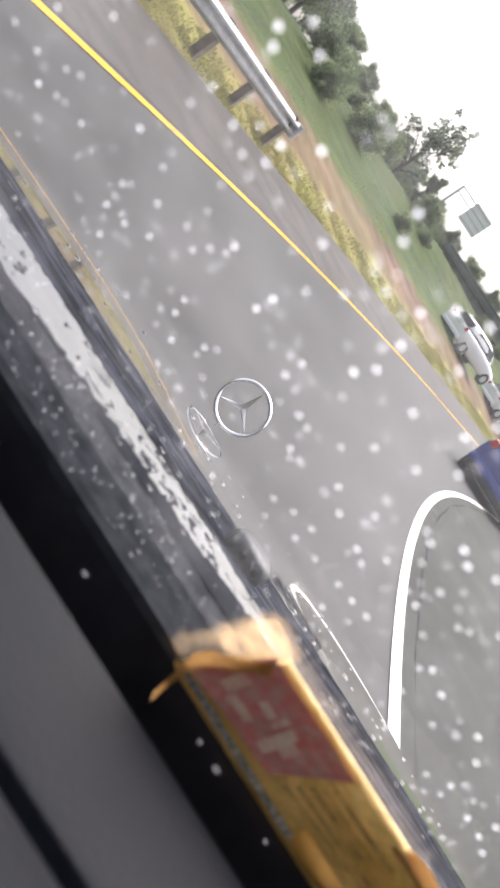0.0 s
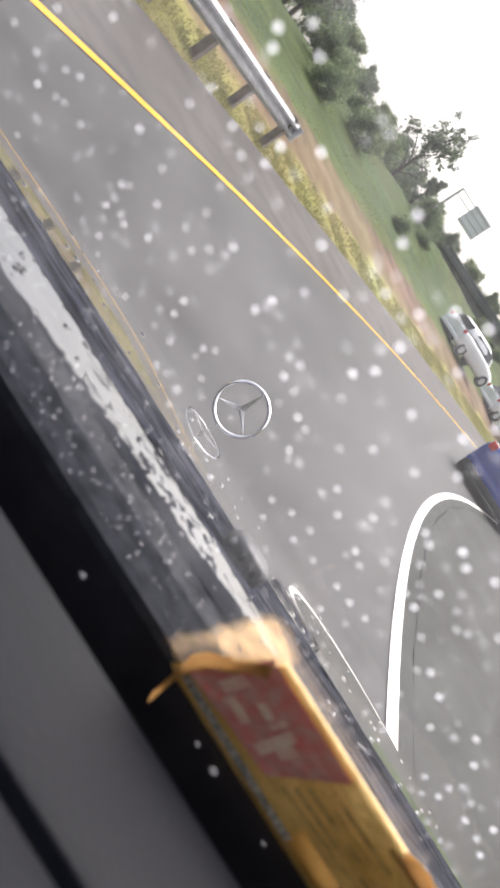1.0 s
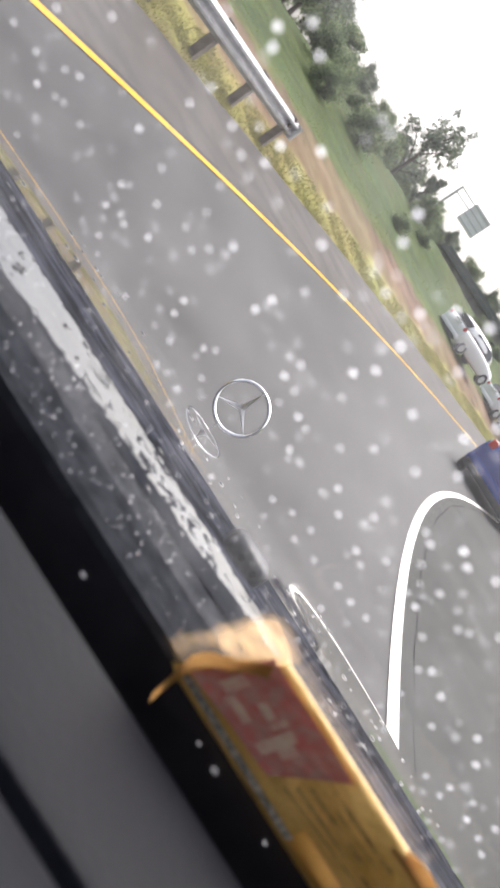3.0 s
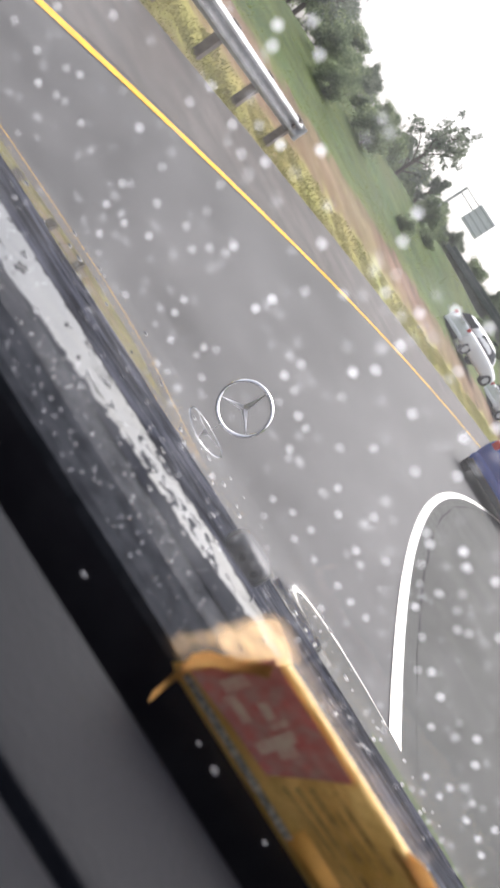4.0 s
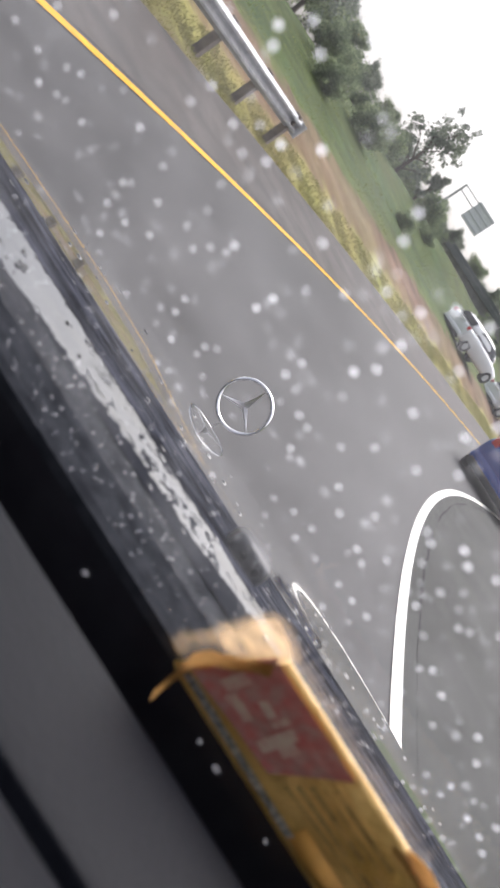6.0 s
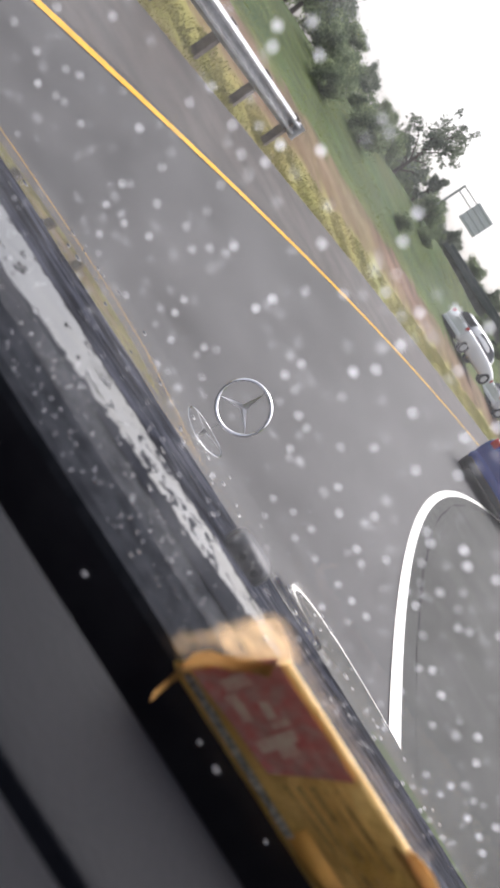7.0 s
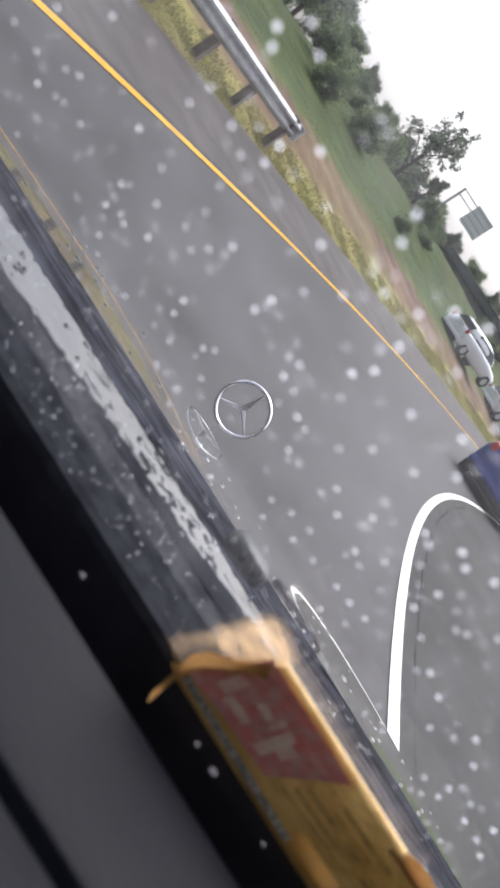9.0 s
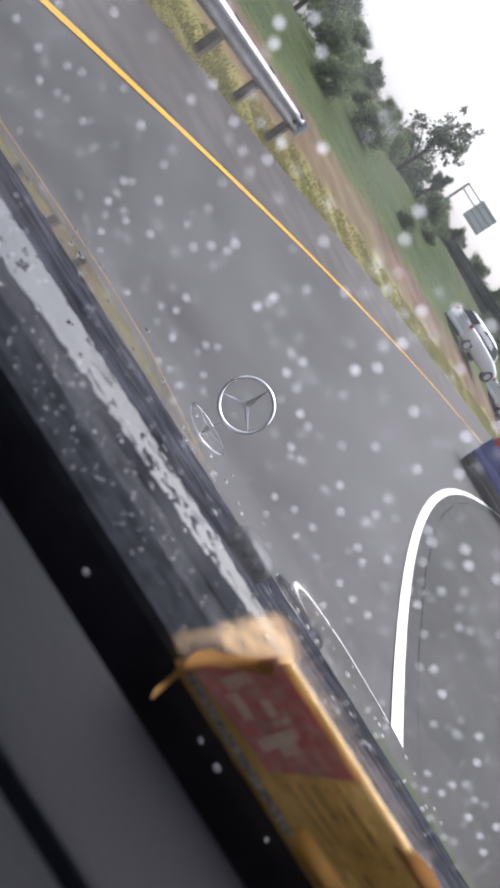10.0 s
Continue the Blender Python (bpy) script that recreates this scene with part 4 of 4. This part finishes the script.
def build_windscreen():
    bm = bmesh.new()
    sheet(bm, [[on_glass(-0.66 + 0.12 * i, b, 0.0) for i in range(11)] for b in (0.0, 0.15, 0.3, 0.45, 0.6)])
    pane = part("windscreen", bm, GLASS, own, "raked clear windscreen covered in raindrops", smooth=True)
    pane.visible_shadow = False
    rnd = random.Random(11)
    shapes = [drop_mesh("raindrop", f, k) for k, f in enumerate((1.0, 0.8, 0.6, 0.42, 0.28, 0.16))]
    tilt = Matrix.Rotation(-SLOPE, 4, "X")

    def drop(a, b, r, me):
        ob = new("raindrop", me)
        ob.parent = pane
        ob.matrix_basis = Matrix.Translation(on_glass(a, b, 0.0006)) @ tilt @ Matrix.Diagonal((r, r * rnd.uniform(1.2, 1.45), r, 1))
        ob.visible_shadow = False

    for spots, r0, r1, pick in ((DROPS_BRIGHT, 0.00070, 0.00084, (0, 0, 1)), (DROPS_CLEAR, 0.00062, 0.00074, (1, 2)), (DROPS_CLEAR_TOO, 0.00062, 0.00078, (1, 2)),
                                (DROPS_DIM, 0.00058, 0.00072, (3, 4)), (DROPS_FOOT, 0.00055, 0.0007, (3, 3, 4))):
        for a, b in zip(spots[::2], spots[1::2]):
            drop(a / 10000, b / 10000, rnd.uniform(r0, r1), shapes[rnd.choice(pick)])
    for _ in range(260):
        drop(rnd.uniform(-0.13, 0.16), rnd.uniform(0.08, 0.25), rnd.uniform(0.0006, 0.0013), shapes[rnd.choice((4, 5, 5, 5))])
    for _ in range(70):
        drop(rnd.uniform(0.02, 0.15), rnd.uniform(0.08, 0.2), rnd.uniform(0.0004, 0.0008), shapes[rnd.choice((3, 4, 5))])
    for _ in range(190):
        drop(rnd.uniform(-0.11, 0.10), rnd.uniform(0.004, 0.085), rnd.uniform(0.0003, 0.0006), shapes[rnd.choice((2, 3, 3, 4))])


def build_beads():
    """Beads of water lying on bonnet, intake, cowl and the border of the screen, each a piece of its own."""
    rnd = random.Random(2)

    def bead_mesh(mat):
        bm = bmesh.new()
        bmesh.ops.create_icosphere(bm, subdivisions=2, radius=1)
        me = bpy.data.meshes.new("water_bead")
        bm.to_mesh(me)
        bm.free()
        me.materials.append(mat)
        me.polygons.foreach_set("use_smooth", [True] * len(me.polygons))
        return me

    wet, milky = bead_mesh(COWL), bead_mesh(BEAD)

    def bead(x, y, z, r, sx=1.0, flat=0.45, me=wet):
        ob = new("water_bead", me)
        ob.parent = own
        ob.matrix_basis = Matrix.Translation((x, y, z)) @ Matrix.Diagonal((r * sx, r, r * flat, 1))

    for _ in range(60):
        x, y = rnd.uniform(-0.15, 0.2), rnd.uniform(0.404, 0.469)
        bead(x, y, 1.0662 + 0.085 * (0.469 - y), rnd.uniform(0.0007, 0.0018), rnd.uniform(1, 1.4))
    for _ in range(90):
        x, y = rnd.uniform(-0.25, 0.35), 0.68 + 0.28 * rnd.random() ** 1.8
        bead(x, y, bonnet_z(x, y), rnd.uniform(0.0008, 0.0024), rnd.uniform(1, 1.6))
    for _ in range(70):
        x, y = rnd.uniform(-0.2, 0.28), rnd.uniform(0.48, 0.645)
        if abs(x - 0.0475) > 0.014:
            bead(x, y, intake_z(y) - 0.002, rnd.uniform(0.0007, 0.0016), rnd.uniform(1, 2.0))
    for dx, dy in ((-0.005, 0.008), (0.004, 0.014), (0.006, -0.006), (-0.003, -0.012), (0.001, 0.002)):
        bead(0.0475 + dx, 0.530 + dy, intake_z(0.530 + dy) + 0.009, 0.0013, 1.3, 0.5, milky)
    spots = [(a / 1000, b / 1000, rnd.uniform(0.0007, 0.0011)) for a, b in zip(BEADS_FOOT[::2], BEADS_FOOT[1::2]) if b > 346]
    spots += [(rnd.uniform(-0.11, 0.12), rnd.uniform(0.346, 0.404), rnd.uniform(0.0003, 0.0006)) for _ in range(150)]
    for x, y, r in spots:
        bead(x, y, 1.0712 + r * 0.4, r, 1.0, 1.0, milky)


def build_cabin():
    """The plain shell round the camera: roof, pillars, doors, boot and wheels."""
    top, front = 1.065 + 0.6 * math.sin(SLOPE), 0.39 - 0.6 * math.cos(SLOPE)
    def slab(name, size, at, mat, bevel=0.02, label=""):
        bm = bmesh.new()
        box(bm, size, at, bevel)
        part(name, bm, mat, own, label)
    slab("headlining", (1.40, 1.46, 0.02), (CX, front - 0.75, top + 0.012), TRIM, 0.006)
    bm = bmesh.new()
    rows = []
    for y, dz in ((front + 0.02, 0.0), (front - 0.1, 0.025), (front - 0.7, 0.045), (front - 1.35, 0.03), (front - 1.52, -0.01)):
        rows.append([(CX + 0.74 * u, y, top + 0.026 + dz - 0.05 * abs(u) ** 4) for u in (-1, -0.9, -0.6, -0.2, 0.2, 0.6, 0.9, 1)])
    sheet(bm, rows)
    bmesh.ops.solidify(bm, geom=bm.faces[:], thickness=-0.012)
    part("roof", bm, PAINT, own, smooth=True)
    slab("seat_back_wall", (1.40, 0.05, 0.55), (CX, front - 1.5, 0.72), TRIM)
    slab("cabin_floor", (1.46, 2.0, 0.04), (CX, front - 0.55, 0.40), TRIM)
    slab("boot", (1.56, 1.05, 0.56), (CX, front - 2.06, 0.70), PAINT, 0.07)
    slab("rear_bumper", (1.6, 0.12, 0.18), (CX, front - 2.62, 0.5), BLACKPL, 0.04)
    slab("front_bumper", (1.6, 0.12, 0.18), (CX, 1.57, 0.48), BLACKPL, 0.04)
    for sgn in (-1, 1):
        x = CX + sgn * 0.75
        slab("door_trim", (0.03, 1.9, 0.50), (x - sgn * 0.03, front - 0.55, 0.74), TRIM)
        slab("door", (0.05, 1.95, 0.66), (x + sgn * 0.025, front - 0.52, 0.67), PAINT, 0.02)
        bm = bmesh.new()
        tube(bm, (x, 0.42, 1.03), (x, front, top + 0.01), 0.035, 0.03, 10)
        tube(bm, (x, front - 1.75, 0.97), (x, front - 1.45, top + 0.01), 0.045, 0.035, 10)
        part("pillar", bm, PAINT, own)
        for y in (1.0, front - 1.75):
            bm = bmesh.new()
            tube(bm, (CX + sgn * 0.60, y, 0.31), (CX + sgn * 0.80, y, 0.31), 0.31, 0.31, 28)
            wheel = part("wheel", bm, TYRE, own, "black tyre")
            bm = bmesh.new()
            tube(bm, (CX + sgn * 0.79, y, 0.31), (CX + sgn * 0.81, y, 0.31), 0.19, 0.17, 20)
            part("rim", bm, STEEL, wheel, "grey rim")


build_bonnet()
build_intake()
build_ornament()
build_cowl()
build_dash()
build_windscreen()
build_beads()
build_cabin()


# ---------- the small carton on the dashboard ----------
def build_carton():
    box_ob = empty("carton", "small orange carton with faded red label, torn open end", "box")
    y0, z0, y1, z1 = 0.330, 1.0735, 0.321, 1.1075
    up = Vector((0, y1 - y0, z1 - z0))
    h = up.length
    up.normalize()
    n = Vector((0, -up.z, up.y))            # towards the cabin
    o = Vector((0, y0, z0))
    def at(x, v, d=0.0):
        return o + Vector((x, 0, 0)) + up * (v * h) + n * d
    bm = bmesh.new()
    rows = []
    for i in range(15):
        far = i / 14
        sag = 0.0009 * noise.noise((i * 0.7, 0, 0))
        rows.append([at(0.0455 + (0.0165 if v > 0 else -0.06) * v + (0.155 - 0.0165 * v) * far, v, d) for v, d in
                     ((-0.10, 0), (-0.06, 0.0012 + sag), (0.0, 0.0022), (0.955, 0.0022 + sag), (0.985, 0.0016), (0.995, 0.0002), (0.99, -0.0012), (0.1, -0.004))])
    sheet(bm, rows)
    case = part("case", bm, ORANGE, box_ob, smooth=True)
    bm = bmesh.new()
    rows = []
    for k in range(6):
        f = k / 5
        rows.append([at((0.0505 + 0.0088 * f) * (1 - g) + (0.091 + 0.0135 * f) * g, (0.14 + 0.815 * f) * (1 - g) + (0.24 + 0.725 * f) * g, 0.0036 + 0.0003 * math.sin(g * 9 + k)) for g in (0, 0.25, 0.5, 0.75, 1)])
    sheet(bm, rows)
    label = part("label", bm, RED, box_ob, "faded red label with unreadable print")
    for x0, x1, v0, v1 in ((0.0575, 0.062, 0.36, 0.62), (0.0625, 0.0655, 0.30, 0.42), (0.0655, 0.0725, 0.33, 0.43), (0.069, 0.0755, 0.57, 0.66),
                           (0.0765, 0.079, 0.56, 0.74), (0.080, 0.0845, 0.32, 0.72), (0.0845, 0.0885, 0.48, 0.66)):
        bm = bmesh.new()
        sheet(bm, [[at(x0, v0, 0.0042), at(x1, v0, 0.0042)], [at(x0 + 0.001, v1, 0.0042), at(x1 + 0.001, v1, 0.0042)]])
        part("print_bar", bm, LETTER, label, "plain pale bar")
    bm = bmesh.new()
    sheet(bm, [[at(0.051 + 0.0095 * i, v - 0.01 * i / 7, 0.0028 + d) for i in range(8)] for v, d in ((0.025, 0.0002), (0.07, 0.0004), (0.115, 0.0006))])
    part("silver_edge", bm, SILVER, box_ob, "worn silver edge band")
    for k, (v, high, lean) in enumerate(((0.31, 0.022, 0.10), (0.40, 0.05, 0.08), (0.52, 0.06, 0.06), (0.64, 0.022, 0.04), (0.73, 0.05, 0.03))):
        x0 = 0.0965 + 0.002 * k
        while x0 < 0.19:
            w = 0.022 + 0.03 * abs(noise.noise((k * 3.1, x0 * 150, 0)))
            bm = bmesh.new()
            sheet(bm, [[at(x0 + w * g, v + dv + lean * (x0 + w * g - 0.096) / 0.04 + 0.008 * math.sin(g * 3 + k), 0.0036) for g in (0, 0.33, 0.66, 1)] for dv in (0, high)])
            part("print_bar", bm, BROWNPRINT, case, "plain brown bar")
            x0 += w + (0.0006 if high < 0.03 else 0.006)
    # the torn flap at the open end, curled towards the glass and down to the dashboard
    bm = bmesh.new()
    rows = []
    for i in range(17):
        v = -0.36 + 1.24 * i / 16
        x = float(np.interp(v, (-0.36, 0.03, 0.24, 0.43, 0.56, 0.76, 0.88), (0.052, 0.0494, 0.0484, 0.050, 0.0548, 0.0586, 0.0625)))
        wide = 0.0014 + 0.0010 * math.exp(-((v - 0.28) / 0.22) ** 2)
        rows.append([at(x - wide, v + 0.045, 0.0045), at(x, v, 0.0062), at(x + wide * 0.8, v - 0.045, 0.0052)])
    sheet(bm, rows)
    bmesh.ops.solidify(bm, geom=bm.faces[:], thickness=0.0005)
    part("flap", bm, FLAP, box_ob, "curled torn flap", smooth=True)
    # a bulging fold low on the face and a curled bright corner at the upper edge
    bm = bmesh.new()
    sheet(bm, [[at(0.112 + 0.03 * i / 8, 0.02 + 0.24 * j / 5, 0.003 + 0.003 * math.sin(math.pi * i / 8) * math.sin(math.pi * j / 5)) for i in range(9)] for j in range(6)])
    part("fold", bm, FOLD, box_ob, "bulging orange fold", smooth=True)
    bm = bmesh.new()
    sheet(bm, [[at(0.128 + 0.026 * i / 6, 0.92 + 0.15 * j / 4 * math.sin(math.pi * i / 6) ** 0.7, 0.003 - 0.003 * (j / 4) ** 2) for i in range(7)] for j in range(5)])
    bmesh.ops.solidify(bm, geom=bm.faces[:], thickness=0.0004)
    part("torn_corner", bm, FLAP, box_ob, "bright curled corner", smooth=True)
    verts, faces, thick = [], [], []
    cols = 9
    for i in range(61):
        v = 0.0 + 1.2 * i / 60
        x0 = float(np.interp(v, (0, 0.3, 0.7, 1.1, 1.2), (0.0365, 0.0405, 0.0430, 0.0466, 0.051))) + 0.0016 * noise.noise((i * 0.16, 0, 0)) + 0.0007 * noise.noise((i * 0.5, 0, 3))
        x1 = float(np.interp(v, (0, 0.24, 0.43, 0.56, 0.76, 0.88, 1.2), (0.0494, 0.0484, 0.050, 0.0548, 0.0586, 0.061, 0.064)))
        full = float(np.interp(v, (0, 0.08, 0.4, 0.58, 1.05, 1.2), (0.0, 0.2, 0.26, 0.62, 0.7, 0.0)))
        for k in range(cols):
            g = k / (cols - 1)
            verts.append(at(x0 + (x1 - x0) * g, v, -0.002 + 0.006 * g * g))
            body = min(1.0, g * 3.2) * (1.0 if v > 0.5 else float(np.interp(g, (0, 0.35, 0.8, 1), (1, 1, 0.35, 0.3))))
            thick.append(full * body * max(0.0, min(1.0, 0.75 + 0.5 * noise.noise((i * 0.22, k * 0.35, 4)) + 0.18 * noise.noise((i * 0.5, k * 0.5, 6)))))
            if i and k:
                a = len(verts) - 1
                faces.append((a, a - 1, a - 1 - cols, a - cols))
    torn = raw("torn_edge", verts, faces, FRAY, box_ob, "pale frayed card edge", smooth=True)
    torn.data.attributes.new("thickness", "FLOAT", "POINT").data.foreach_set("value", thick)
    verts, faces, thick = [], [], []
    for i in range(91):
        x = 0.054 + 0.085 * i / 90
        for k in range(4):
            high = 1.0 + (0.055 + 0.045 * noise.noise((i * 0.45, 0, 5))) * k
            verts.append(at(x, high, -0.002 - 0.0006 * k))
            thick.append((0.4, 0.25, 0.1, 0.0)[k] * (1.0 - 0.45 * i / 90) * max(0.1, 0.7 + 0.7 * noise.noise((i * 0.5, k * 0.4, 9))))
            if i and k:
                a = len(verts) - 1
                faces.append((a, a - 1, a - 5, a - 4))
    wrap = raw("torn_wrapper", verts, faces, TORN, box_ob, "pale torn wrapper along the upper edge", smooth=True)
    wrap.data.attributes.new("thickness", "FLOAT", "POINT").data.foreach_set("value", thick)


build_carton()


# glints on the rubber at the foot of the screen, added as pale water beads
for x, z, r in ((0.0067, 1.0625, 0.0009), (0.0728, 1.0648, 0.0007), (0.083, 1.0644, 0.0011), (0.1114, 1.0655, 0.0007)):
    bm = bmesh.new()
    bmesh.ops.create_icosphere(bm, subdivisions=2, radius=1, matrix=Matrix.Translation((x, 0.33, z)) @ Matrix.Diagonal((r * 1.7, r, r, 1)))
    part("water_bead", bm, BEAD, own, "bead of water on the seal, its glint given as a pale colour", smooth=True)
